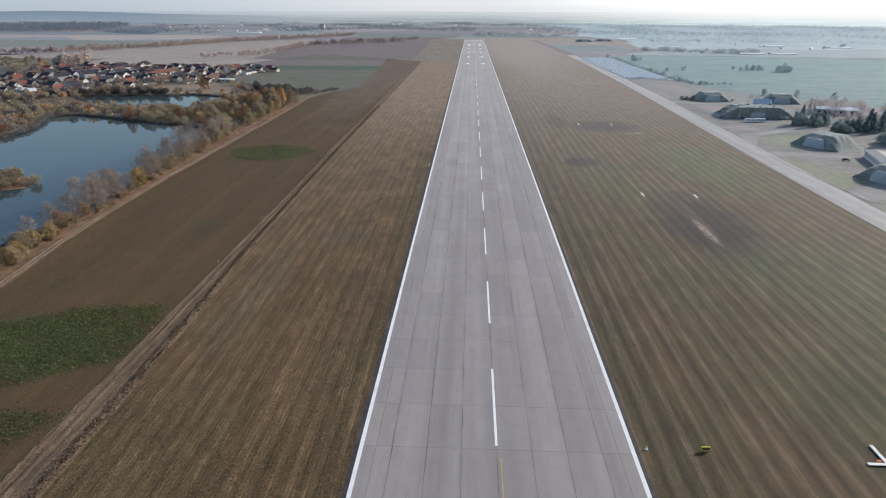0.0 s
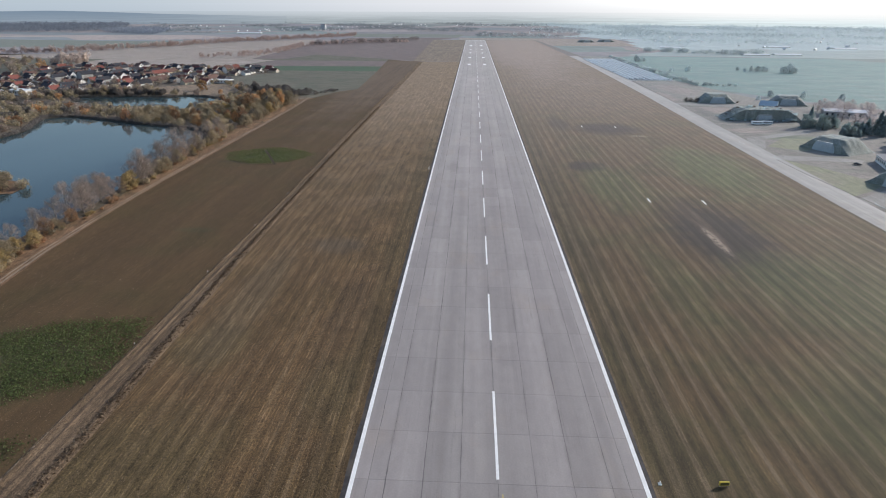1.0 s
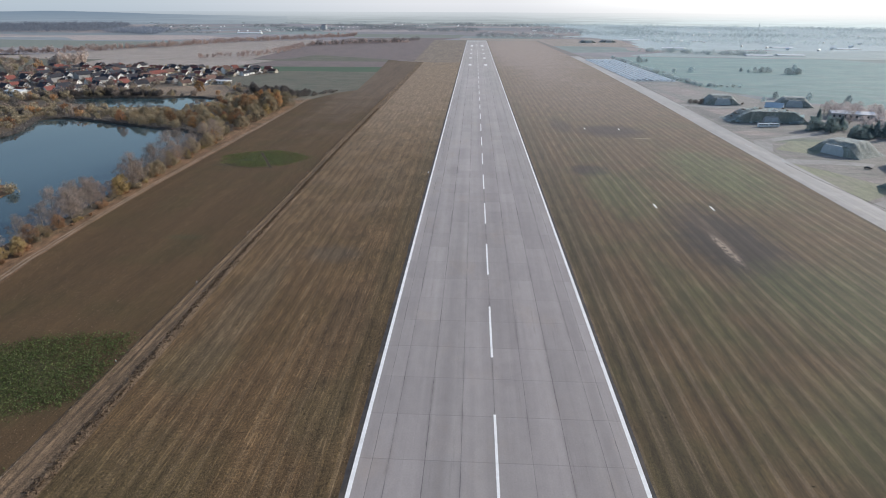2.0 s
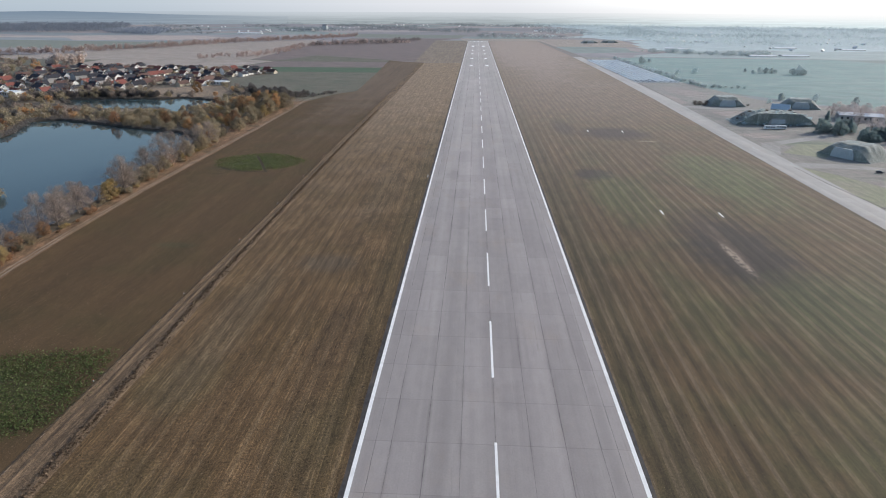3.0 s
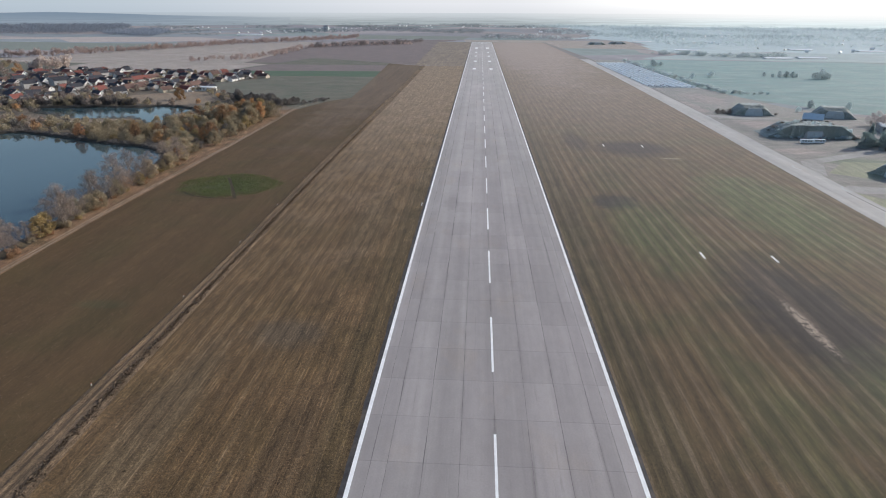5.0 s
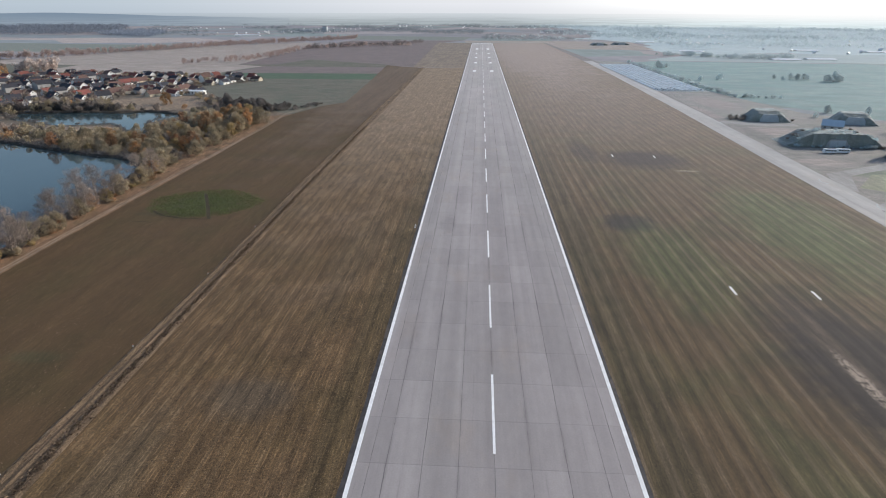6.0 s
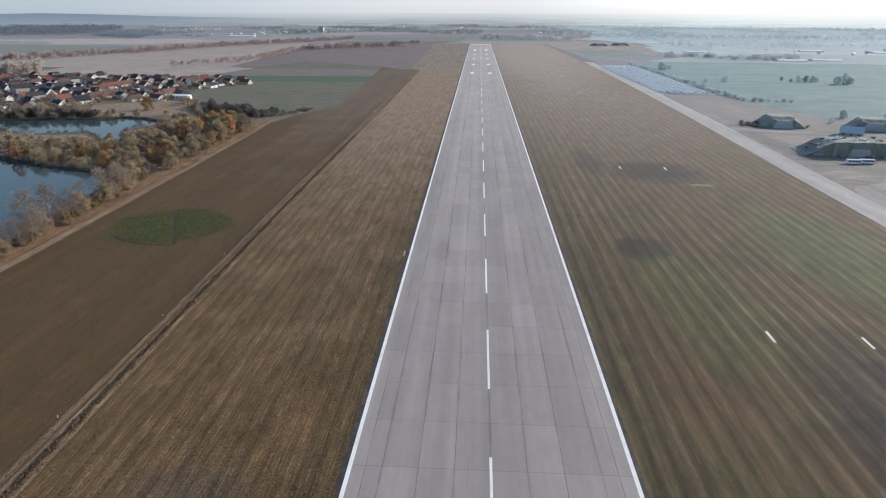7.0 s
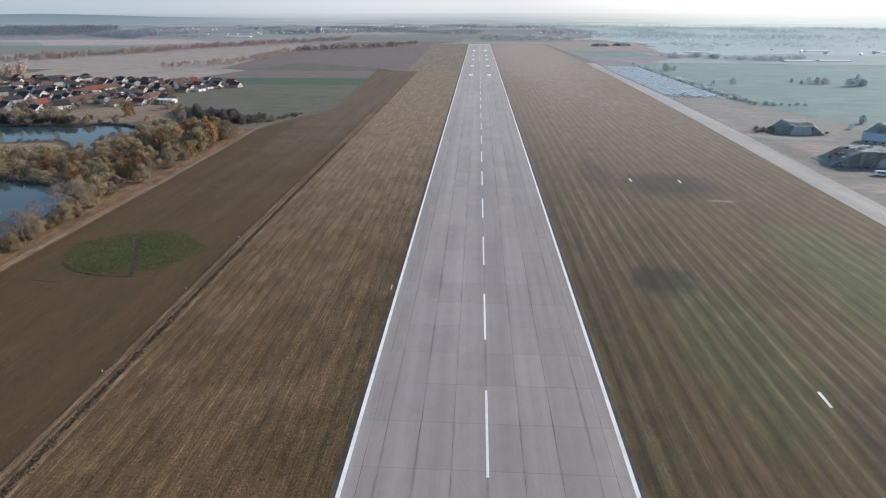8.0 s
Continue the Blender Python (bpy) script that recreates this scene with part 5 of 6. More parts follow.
def hall(w, d, h, wall, roof, label, panes=14, category="hall", steep=0.09):
    """A long low building: walls, thin pitched roof with eaves, a row of windows with panes, a gate."""
    top = tagged(new("hall"), label, category)
    part("wall", box(bmesh.new(), -w / 2, w / 2, -d / 2, d / 2, -.3, h), wall, top)
    bm = bmesh.new()
    rise = w * steep
    sec = [(-w / 2 - .5, h + .01), (w / 2 + .5, h + .01), (w / 2 + .5, h + .25), (0, h + rise + .25), (-w / 2 - .5, h + .25)]
    a = [bm.verts.new((x, -d / 2 - .5, z)) for x, z in sec]
    b = [bm.verts.new((x, d / 2 + .5, z)) for x, z in sec]
    for i in range(5):
        bm.faces.new((a[i], b[i], b[(i + 1) % 5], a[(i + 1) % 5]))
    bm.faces.new(a[::-1])
    bm.faces.new(b)
    bmesh.ops.recalc_face_normals(bm, faces=bm.faces)
    part("roof", bm, roof, top)
    for k in range(min(panes, int(d // 4))):
        y = -d / 2 + (k + 0.5) * d / min(panes, int(d // 4))
        win = part("window", box(bmesh.new(), -w / 2 - .06, -w / 2 + .02, y - .95, y + .95, h * .35, h * .8), WALLS[2], top)
        part("pane", box(bmesh.new(), -w / 2 - .09, -w / 2 - .061, y - .8, y + .8, h * .38, h * .77), GLASS, win)
    part("gate", box(bmesh.new(), -1.8, 1.8, -d / 2 - .08, -d / 2 + .02, 0, min(3.2, h * .8)), STEEL, top)
    return top


def set_out(stock, places):
    """The stock thing goes to the first place, copies to the rest."""
    made = []
    for k, m in enumerate(places):
        if k == 0:
            stock.matrix_basis = m
            made.append(stock)
        else:
            made.append(copy_thing(stock, m))
    return made


random.seed(12)
W, C_, G_, O_ = WALLS
RED, SLATE, BROWN, SHEET = ROOFS
STYLES = [(8, 11, 3.4, 42, W, RED, "white house with a red tiled roof"), (8.5, 12, 3.6, 40, W, SLATE, "white house with a dark slate roof"),
          (8, 14, 3.0, 38, C_, BROWN, "cream house with a brown tiled roof"), (9, 10, 5.6, 36, W, BROWN, "tall white house with a brown roof"),
          (7.5, 11, 3.2, 44, W, SLATE, "white gabled house with a black roof"), (8, 16, 3.0, 36, W, RED, "long white house with a red roof"),
          (9, 12, 5.2, 30, G_, SLATE, "grey two storey house with a dark roof"), (7, 9, 2.8, 40, O_, BROWN, "small ochre house with a brown roof")]
village = [(-590, 655), (-520, 650), (-470, 668), (-425, 700), (-385, 762), (-308, 772), (-318, 806), (-372, 830), (-340, 880), (-300, 920), (-318, 962), (-430, 985), (-525, 985), (-600, 1000), (-670, 960), (-650, 860), (-640, 740)]
sheet("village_ground", ragged(village, 12, 3, 9), 0.055, SCRUB, "gardens and lanes of the village", "gardens")
stock = [house(*s[:6], 400 + i, s[6]) for i, s in enumerate(STYLES)]
EDGE_HOUSES = ((-411, 780, 2, 150, 1.5), (-394, 813, 5, 70, 1.25), (-478, 790, 4, 62, 1.7), (-418, 722, 1, 66, 1.1), (-459, 738, 4, 60, 1.3), (-527, 818, 6, 150, 1.6), (-498, 845, 1, 156, 1.6), (-452, 868, 5, 156, 1.5),
               (-418, 884, 0, 60, 1.2), (-372, 822, 2, 70, 1.0), (-483, 940, 0, 64, 1.3), (-545, 700, 4, 60, 1.4), (-508, 715, 1, 62, 1.3))
taken = [p for p in scatter(village, 15.0, 205, (), 31) if all(math.dist(p, q[:2]) > 17 for q in EDGE_HOUSES)]
lists = {i: [] for i in range(len(stock))}
for k, (x, y) in enumerate(taken):
    lists[pick({0: 2, 1: 2.6, 2: 2.2, 3: 0.8, 4: 2.6, 5: 1.4, 6: 2.6, 7: 1.2})].append(pose(x, y, 0.06, 0, 0, random.choice((58, 66, 66, 150, 156, 156, 240)) + random.uniform(-9, 9)))
for i, s in enumerate(stock):
    for ob in set_out(s, lists[i]):
        ob.scale = [random.uniform(0.85, 1.2)] * 3
for x, y, i, turn, size in EDGE_HOUSES:
    copy_thing(stock[i], pose(x, y, 0.06, 0, 0, turn)).scale = (size, size, size * 0.85)
    taken.append((x, y))
for x, y in scatter(village, 5, 520, (), 32):
    if all((x - a) ** 2 + (y - b) ** 2 > 42 for a, b in taken):
        crowd[pick({"olive": 2, "dark": 3, "orange": .1, "grey": 4})].append((x, y, random.uniform(5, 8)))
for x, y in scatter([(-900, 900), (-690, 690), (-640, 690), (-655, 860), (-680, 970), (-760, 1060), (-900, 1100)], 11, 80, (), 33):
    crowd[pick({"olive": 3, "orange": .2, "rust": .4, "grey": 4})].append((x, y, random.uniform(10, 16)))
for x, y in scatter([(-640, 600), (-590, 648), (-520, 642), (-470, 658), (-425, 690), (-380, 755), (-310, 765), (-258, 705), (-300, 668), (-420, 640), (-520, 560)], 7.5, 85, (POND, GLADE, SPIT), 34):
    crowd[pick({"olive": 4, "dark": 2, "grey": 2, "orange": .5})].append((x, y, random.uniform(6, 10)))
for i, (k, places) in enumerate(crowd.items()):
    if places:
        far_trees("background_trees", places, k, 9, TREE_LABEL[k].replace(" tree", " trees") + ", far off", 330 + i, 260, 0.8)
far_trees("tall_orange_trees", scatter([(-706, 1000), (-660, 1004), (-650, 1040), (-700, 1040)], 13, 7, (), 35), "far_orange", 20, "tall pale orange trees behind the village", 345, 320, 0.6)
hall(10, 26, 4.0, W, WHITE_ROOF, "long white hall with a bright sheet roof").matrix_basis = pose(-328, 786, 0.06, 0, 0, 80)
hall(9, 20, 4.0, W, RED, "long white building with a red roof").matrix_basis = pose(-402, 800, 0.06, 0, 0, 75)
hall(14, 24, 5.0, W, WHITE_ROOF, "white farm hall with a white roof").matrix_basis = pose(-500, 660, 0.06, 0, 0, 70)


# ---------------------------------------------------------------- aircraft shelters
def shelter(width, length, height, seed, label, cut=False):
    """A hardened shelter: a flat-topped earth mound with uneven slopes, a pale concrete front wall and steel doors."""
    top = tagged(new("aircraft_shelter"), label, "shelter", "aircraft shelters")
    cols, rows_ = 36, 26
    V = []
    for j in range(rows_ + 1):
        y = length * j / rows_
        back = max(0.0, (y - length * 0.7) / (length * 0.3))
        front = 1.0 if cut else min(1.0, 0.72 + 0.28 * y / (length * 0.2))
        for i in range(cols + 1):
            u = -1 + 2 * i / cols
            x = u * width * 0.95
            prof = min(1.0, max(0.0, 1 - abs(u)) / 0.52)
            prof = prof * prof * (3 - 2 * prof) * 0.5 + prof * 0.5
            h = height * prof * (1 - back ** 1.5) * front
            h += (0.5 * noise.noise((x * 0.25, y * 0.25, seed)) + 0.35 * noise.noise((x * 0.8, y * 0.8, seed))) * min(1, h)
            V.append((x, y, max(h, -0.2) if 0 < i < cols and j < rows_ else -0.2))
    n = cols + 1
    F = [(j * n + i, j * n + i + 1, (j + 1) * n + i + 1, (j + 1) * n + i) for j in range(rows_) for i in range(cols)]
    base = len(V)
    V += [(V[i][0], 0.0, -0.25) for i in range(n)]
    F += [(base + i, base + i + 1, i + 1, i) for i in range(cols)]
    piece("earth_cover", mesh_of("earth_cover", V, F, SHELTER_EARTH, not cut), top, None, "grassed earth cover")
    wide, tall = (0.4, 0.74) if not cut else (0.2, 0.6)
    bm = bmesh.new()
    pts = [(-wide, 0), (-wide * .93, tall * .55), (-wide * .7, tall), (wide * .7, tall), (wide * .93, tall * .55), (wide, 0)]
    a = [bm.verts.new((x * width, -0.8, z * height - (0.2 if z == 0 else 0))) for x, z in pts]
    b = [bm.verts.new((x * width, 0.7, z * height - (0.2 if z == 0 else 0))) for x, z in pts]
    bm.faces.new(a)
    bm.faces.new(b[::-1])
    for i in range(len(pts)):
        j = (i + 1) % len(pts)
        bm.faces.new((a[j], a[i], b[i], b[j]))
    bmesh.ops.recalc_face_normals(bm, faces=bm.faces)
    part("front_wall", bm, SHELTER_FACE if not cut else WALLS[2], top, "pale concrete front wall")
    for s in (-1, 1):
        edge = wide * 0.72 * width
        door = part("door", box(bmesh.new(), min(0.05 * s, edge * s), max(0.05 * s, edge * s), -1.0, -0.82, 0, height * tall * 0.86, 0.04), SHELTER_FACE, top, "sliding steel door")
        for k in range(4):
            x = s * edge * (0.15 + 0.24 * k)
            part("rib", box(bmesh.new(), x - .1, x + .1, -1.08, -1.001, 0, height * tall * 0.84), SHELTER_FACE, door)
    return top


s = shelter(19, 30, 8.5, 1, "grass covered aircraft shelter with a pale concrete front")
s.matrix_basis = pose(233, 427, 0.06, 0, 0, -62)
copy_thing(s, pose(222, 333, 0.06, 0, 0, -62))
copy_thing(s, pose(246, 650, 0.06, 0, 0, -8))
copy_thing(s, pose(312, 640, 0.06, 0, 0, -20))
m = shelter(36, 30, 9.6, 4, "large overgrown earth mound with a steep cut front", True)
m.matrix_basis = pose(246, 545, 0.06, 0, 0, -4)
random.seed(77)
for k in range(46):
    u, y = random.uniform(-0.85, 0.85), random.uniform(1.0, 20)
    spot = m.matrix_basis @ Vector((u * 36, y if k > 16 else random.uniform(-3, -1), 0))
    kind_ = pick({"dark": 1, "far_pale": 3})
    plant(random.choice(SHRUBS[kind_]), spot.x, spot.y, random.uniform(0.4, 0.85), SHRUB_LABEL[kind_] + " on the mound", "shrubs on the mound").location.z = 0.05 if k <= 16 else 9.3 * min(1, (1 - abs(u)) / 0.52) - 0.3
for x, y in ((330, 1890), (395, 1920)):
    copy_thing(s, pose(x, y, 0.06, 0, 0, 10)).scale = (1.4, 1.1, 0.9)

h = hall(11, 36, 4.2, WALLS[0], SHEET, "white one storey barrack with a row of windows", category="barrack")
h.matrix_basis = pose(250, 380, 0.06, 0, 0, -18)
hall(13, 15, 2.6, WALLS[2], BLUE_ROOF, "workshop with a pale blue sheet roof", steep=0.32).matrix_basis = pose(284, 622, 0.06, 0, 0, 60)
hall(18, 34, 5, WALLS[2], WHITE_ROOF, "hall with a white sheet roof behind conifers").matrix_basis = pose(330, 575, 0.06, 0, 0, 70)
hall(14, 26, 5, WALLS[2], SHEET, "grey store behind conifers").matrix_basis = pose(345, 545, 0.06, 0, 0, 80)
for x, y, s_ in ((272, 522, 1.0), (279, 518, 0.85), (284, 527, .9), (290, 520, 1.05), (292, 486, 1.2), (299, 490, 1.3), (305, 482, 1.25), (310, 494, 1.1), (325, 512, 1.0), (338, 520, .9), (312, 470, 1.2), (316, 488, 1.2), (345, 505, 1.0), (330, 470, 1.2)):
    plant(random.choice(CONIFERS), x, y, s_ * random.uniform(0.75, 1.15), group="conifers on the airbase")
for outline, number, seed in (([(262, 512), (268, 500), (288, 510), (292, 524), (276, 528)], 9, 51), ([(274, 476), (292, 478), (300, 494), (282, 492)], 9, 52), ([(280, 432), (300, 436), (312, 452), (290, 450)], 8, 53)):
    for x, y in scatter(outline, 4, number, (), seed):
        plant_kind("fir", x, y, random.uniform(0.7, 1.25), "", "conifers on the airbase")
for x, y in scatter([(300, 505), (345, 505), (360, 530), (310, 528)], 6, 16, (), 54):
    plant(random.choice(TREES["blush"]), x, y, random.uniform(0.9, 1.2), TREE_LABEL["blush"], "trees on the airbase")
for x, y in scatter([(312, 575), (350, 570), (372, 600), (330, 606)], 7, 14, (), 55):
    plant_kind("blush", x, y, random.uniform(1.0, 1.3), "", "trees on the airbase")
for x, y in scatter([(300, 560), (330, 500), (420, 470), (470, 540), (400, 590), (330, 620)], 7, 40, (), 41):
    plant_kind("blush", x, y, random.uniform(0.9, 1.3), "", "trees on the airbase")
for x, y in line_of([(266, 1290), (268, 1060), (271, 880), (276, 815)], 9, 2.5, 5, .15):
    k = "far_pale"
    plant(random.choice(SHRUBS[k]), x + 4, y, random.uniform(1.0, 1.9), SHRUB_LABEL[k] + " in a hedge", "hedge by the car park")
for x, y in line_of([(278, 812), (305, 806), (330, 806)], 4, 2, 6, .1):
    plant(random.choice(SHRUBS["far_pale"]), x, y, random.uniform(0.7, 1.3), SHRUB_LABEL["far_pale"] + " at the meadow's edge", "bushes at the meadow")
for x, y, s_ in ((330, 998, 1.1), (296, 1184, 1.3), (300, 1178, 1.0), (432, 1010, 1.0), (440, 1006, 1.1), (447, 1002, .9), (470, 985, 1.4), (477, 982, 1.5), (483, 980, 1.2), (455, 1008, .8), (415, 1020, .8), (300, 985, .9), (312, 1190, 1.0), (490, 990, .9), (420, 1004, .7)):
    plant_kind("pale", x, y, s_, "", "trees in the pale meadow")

for x, y, size in ((223, 662, 1.2), (226, 656, 1.0), (220, 668, 0.9), (230, 664, 1.3), (217, 659, 0.8), (262, 664, 1.0), (268, 655, 0.8)):
    plant(random.choice(SHRUBS["dark"]), x, y, size, "dark bare shrub beside an aircraft shelter", "shrubs by the shelters")
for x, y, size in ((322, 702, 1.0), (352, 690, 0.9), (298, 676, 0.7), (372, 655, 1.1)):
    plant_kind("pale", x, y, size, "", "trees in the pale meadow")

# service roads
# flat strip added for the thin dark line along the taxiway's edge
strip("drain", [(189.2, 400), (189.0, 363), (191.2, 332), (193.5, 300)], [(189.7, 400), (189.5, 363), (191.7, 332), (194.0, 300)], 0.14, ASPHALT, "narrow dark strip along the taxiway", "drain")
sheet("service_road", [(190, 440), (200, 470), (250, 498), (300, 540), (304, 532), (255, 490), (212, 466), (197, 432)], 0.09, ROAD, "worn pale service road", "road")
sheet("service_road", [(189, 404), (197, 412), (226, 408), (245, 400), (240, 394), (212, 398), (192, 396)], 0.09, ROAD, "concrete access to a shelter", "road")
sheet("service_road", [(187, 312), (196, 318), (222, 336), (232, 322), (230, 312), (196, 300)], 0.09, ROAD, "concrete access to a shelter", "road")
sheet("service_road", [(200, 640), (206, 652), (240, 640), (262, 640), (262, 632), (238, 628)], 0.09, ROAD, "concrete access to a shelter", "road")


# pale curved kerbs where the accesses leave the taxiway
for cx, cy, rad, a0, a1 in ((203, 303, 9, 150, 235), (196, 452, 8, 140, 220), (199, 404, 8, 130, 215), (210, 640, 8, 140, 220)):
    arc = [radians(a0 + (a1 - a0) * k / 14) for k in range(15)]
    bm = bmesh.new()
    lo = [bm.verts.new((cx + rad * math.cos(t), cy + rad * math.sin(t), 0.2)) for t in arc]
    hi = [bm.verts.new((cx + (rad + .55) * math.cos(t), cy + (rad + .55) * math.sin(t), 0.2)) for t in arc]
    f = [bm.faces.new((lo[k], hi[k], hi[k + 1], lo[k + 1])) for k in range(14)]
    out = bmesh.ops.extrude_face_region(bm, geom=f)
    bmesh.ops.translate(bm, verts=[g for g in out["geom"] if isinstance(g, bmesh.types.BMVert)], vec=(0, 0, -0.2))
    bmesh.ops.recalc_face_normals(bm, faces=bm.faces)
    tagged(part("kerb", bm, SHELTER_FACE), "pale curved concrete kerb beside the taxiway", "kerb", kind="structure")


# ---------------------------------------------------------------- vehicles
def car(paint, label):
    """A parked car: rounded body, glasshouse, roof and four wheels with rims."""
    top = tagged(new("car"), label, "car", "cars in the car park")
    bm = bmesh.new()
    sec = [(-2.15, .35), (-2.2, .62), (-2.05, .88), (-1.1, .98), (1.55, 1.0), (2.1, .92), (2.2, .6), (2.1, .35)]
    L = [bm.verts.new((-.86 if 0.5 < z < .95 else -.8, y, z)) for y, z in sec]
    R = [bm.verts.new((.86 if 0.5 < z < .95 else .8, y, z)) for y, z in sec]
    for i in range(8):
        j = (i + 1) % 8
        bm.faces.new((L[i], L[j], R[j], R[i]))
    bm.faces.new(L[::-1])
    bm.faces.new(R)
    bmesh.ops.recalc_face_normals(bm, faces=bm.faces)
    bmesh.ops.bevel(bm, geom=bm.edges[:], offset=0.05, segments=1, affect="EDGES")
    body = part("body", bm, paint, top)
    bm = bmesh.new()
    v = box(bm, -.78, .78, -1.15, 1.6, .95, 1.38)
    for q in bm.verts:
        if q.co.z > 1.2:
            q.co.x *= .82
            q.co.y = q.co.y * .68 + .12
    part("glasshouse", bm, GLASS, top)
    part("roof", box(bmesh.new(), -.64, .64, -.68, 1.2, 1.36, 1.46, .03), paint, top)
    tyre = None
    for x in (-.72, .72):
        for y in (-1.35, 1.35):
            if tyre is None:
                tyre = part("wheel", tube(bmesh.new(), (-.1, 0, 0), (.1, 0, 0), .31, .31, 14), RUBBER, top)
                rim_me = part("rim", tube(bmesh.new(), (-.11, 0, 0), (.11, 0, 0), .19, .19, 10), STEEL, tyre).data
                tyre.location = (x, y, .31)
            else:
                w_ = piece("wheel", tyre.data, top, pose(x, y, .31))
                piece("rim", rim_me, w_)
    return top


CAR_LABEL = ("white stored car in a packed row", "silver stored car in a packed row", "blue grey stored car in a packed row", "dark stored car in a packed row")
cars = [car(p, l) for p, l in zip(CARPAINT, CAR_LABEL)]
sheet("car_park", [(205, 1254), (206, 1060), (206, 858), (269, 858), (268, 1060), (264, 1256)], 0.085, GRAVEL, "gravelled car park packed with stored cars", "car park")
random.seed(3)
spots, near = [], {0: [], 1: [], 2: [], 3: []}
for lane in range(8):
    x = 210.5 + lane * 7.5
    for k in range(132):
        y = 862 + k * 2.9
        if random.random() < 0.06 or (k % 22) in (20, 21) and lane % 2 or k % 44 > 41:
            continue
        for side in (0,):
            c = pick({0: 12, 1: 3, 2: 0.6, 3: 0.1})
            if k < 6 and len(near[c]) < 20:
                near[c].append(pose(x, y, 0.1, 0, 0, 90 + random.uniform(-2, 2)))
            else:
                spots.append((x, y, c))
for c, ob in enumerate(cars):
    set_out(ob, near[c])
sec = [(-2.15, .3), (-2.2, .62), (-2.05, .88), (-1.1, .98), (-.55, 1.42), (1.0, 1.46), (1.75, 1.0), (2.15, .92), (2.2, .6), (2.1, .3)]
sec_v = np.array([(y, s_, z) for s_ in (-.84, .84) for y, z in sec])
sec_f = [(i, (i + 1) % 10, 10 + (i + 1) % 10, 10 + i) for i in range(10)] + [tuple(range(10)), tuple(range(19, 9, -1))]
for c in range(4):
    V, F = [], []
    for x, y, cc in spots:
        if cc == c:
            k = len(V)
            V += [tuple(p) for p in sec_v * np.array((1, 1, 1)) + np.array((x, y, 0.1))]
            F += [tuple(i + k for i in f) for f in sec_f]
    tagged(new("parked_cars", mesh_of("parked_cars", V, F, CARPAINT[c])), "packed rows of stored cars, " + ("white", "silver", "blue grey", "dark")[c], "cars", kind="stuff")
tagged(copy_thing(cars[3], pose(233, 388, 0.1, 0, 0, 60)), "dark green car beside the barrack", "car", "vehicles on the airbase")


def van(label):
    """A long white vehicle with a row of windows."""
    top = tagged(new("bus"), label, "bus", "vehicles on the airbase")
    part("body", box(bmesh.new(), -1.2, 1.2, -4.1, 4.1, .45, 3.0, .12), WHITE_ROOF, top)
    for k in range(4):
        y = -3.5 + k * 1.75
        part("window", box(bmesh.new(), -1.23, 1.23, y, y + 1.4, 1.6, 2.5, .02), GLASS, top)
    for x in (-1, 1):
        for y in (-2.7, 2.6):
            part("wheel", tube(bmesh.new(), (x - .15, y, .48), (x + .15, y, .48), .48, .48, 14), RUBBER, top)
    return top


b = van("white bus parked before the earth mound")
b.matrix_basis = pose(231.5, 526.5, 0.06, 0, 0, 82)
copy_thing(b, pose(240.6, 527.6, 0.06, 0, 0, 86))

# buildings of the town, far to the east
far = hall(30, 60, 1.9, WALLS[0], WHITE_ROOF, "long factory hall with a white roof", panes=3)
for ob in set_out(far, [pose(600, 1385, .06, 0, 0, 88), pose(672, 1396, .06, 0, 0, 85), pose(790, 1690, .06, 0, 0, 92), pose(930, 1640, .06, 0, 0, 86), pose(500, 1640, .06, 0, 0, 60),
              pose(1180, 1500, .06, 0, 0, 95), pose(500, 2080, .06, 0, 0, 80)]):
    ob.scale = (0.8, 0.9, 0.6)
works = hall(26, 60, 9, SHELTER_FACE, SHEET, "far grey works building among trees", panes=6)
works.matrix_basis = pose(-780, 2880, .06, 0, 0, 80)
copy_thing(works, pose(-700, 2900, .06, 0, 0, 84)).scale = (0.7, 0.35, 2.2)
copy_thing(far, pose(-880, 2430, .06, 0, 0, 88)).scale = (0.6, 1.6, 1.0)
mast = tagged(new("radio_mast"), "thin pale lattice radio mast in the town", "mast")
part("tower", tube(bmesh.new(), (0, 0, -.3), (0, 0, 46), 0.8, 0.4, 6), SHELTER_FACE, mast)
part("platform", tube(bmesh.new(), (0, 0, 36), (0, 0, 37.2), 1.6, 1.6, 10), SHELTER_FACE, mast)
part("platform", tube(bmesh.new(), (0, 0, 43), (0, 0, 44), 1.4, 1.4, 10), SHELTER_FACE, mast)
part("aerial", tube(bmesh.new(), (0, 0, 46), (0, 0, 56), 0.25, 0.12, 6), SHELTER_FACE, mast)
mast.matrix_basis = pose(940, 2180, .05)
far_houses = []
for cx, cy, wide, deep, number in ((-1450, 3350, 110, 70, 14), (-760, 2900, 120, 60, 26), (-640, 3300, 140, 60, 16), (-420, 3900, 160, 80, 16), (-950, 2650, 80, 25, 8), (60, 3700, 300, 120, 14), (430, 2900, 160, 60, 14),
                                   (620, 1980, 50, 25, 14), (900, 1640, 160, 60, 8), (1250, 1750, 260, 120, 8), (700, 2500, 260, 120, 14), (1300, 2500, 400, 200, 14)):
    far_houses += [(random.gauss(cx, wide), random.gauss(cy, deep), random.uniform(0, 180)) for _ in range(number)]
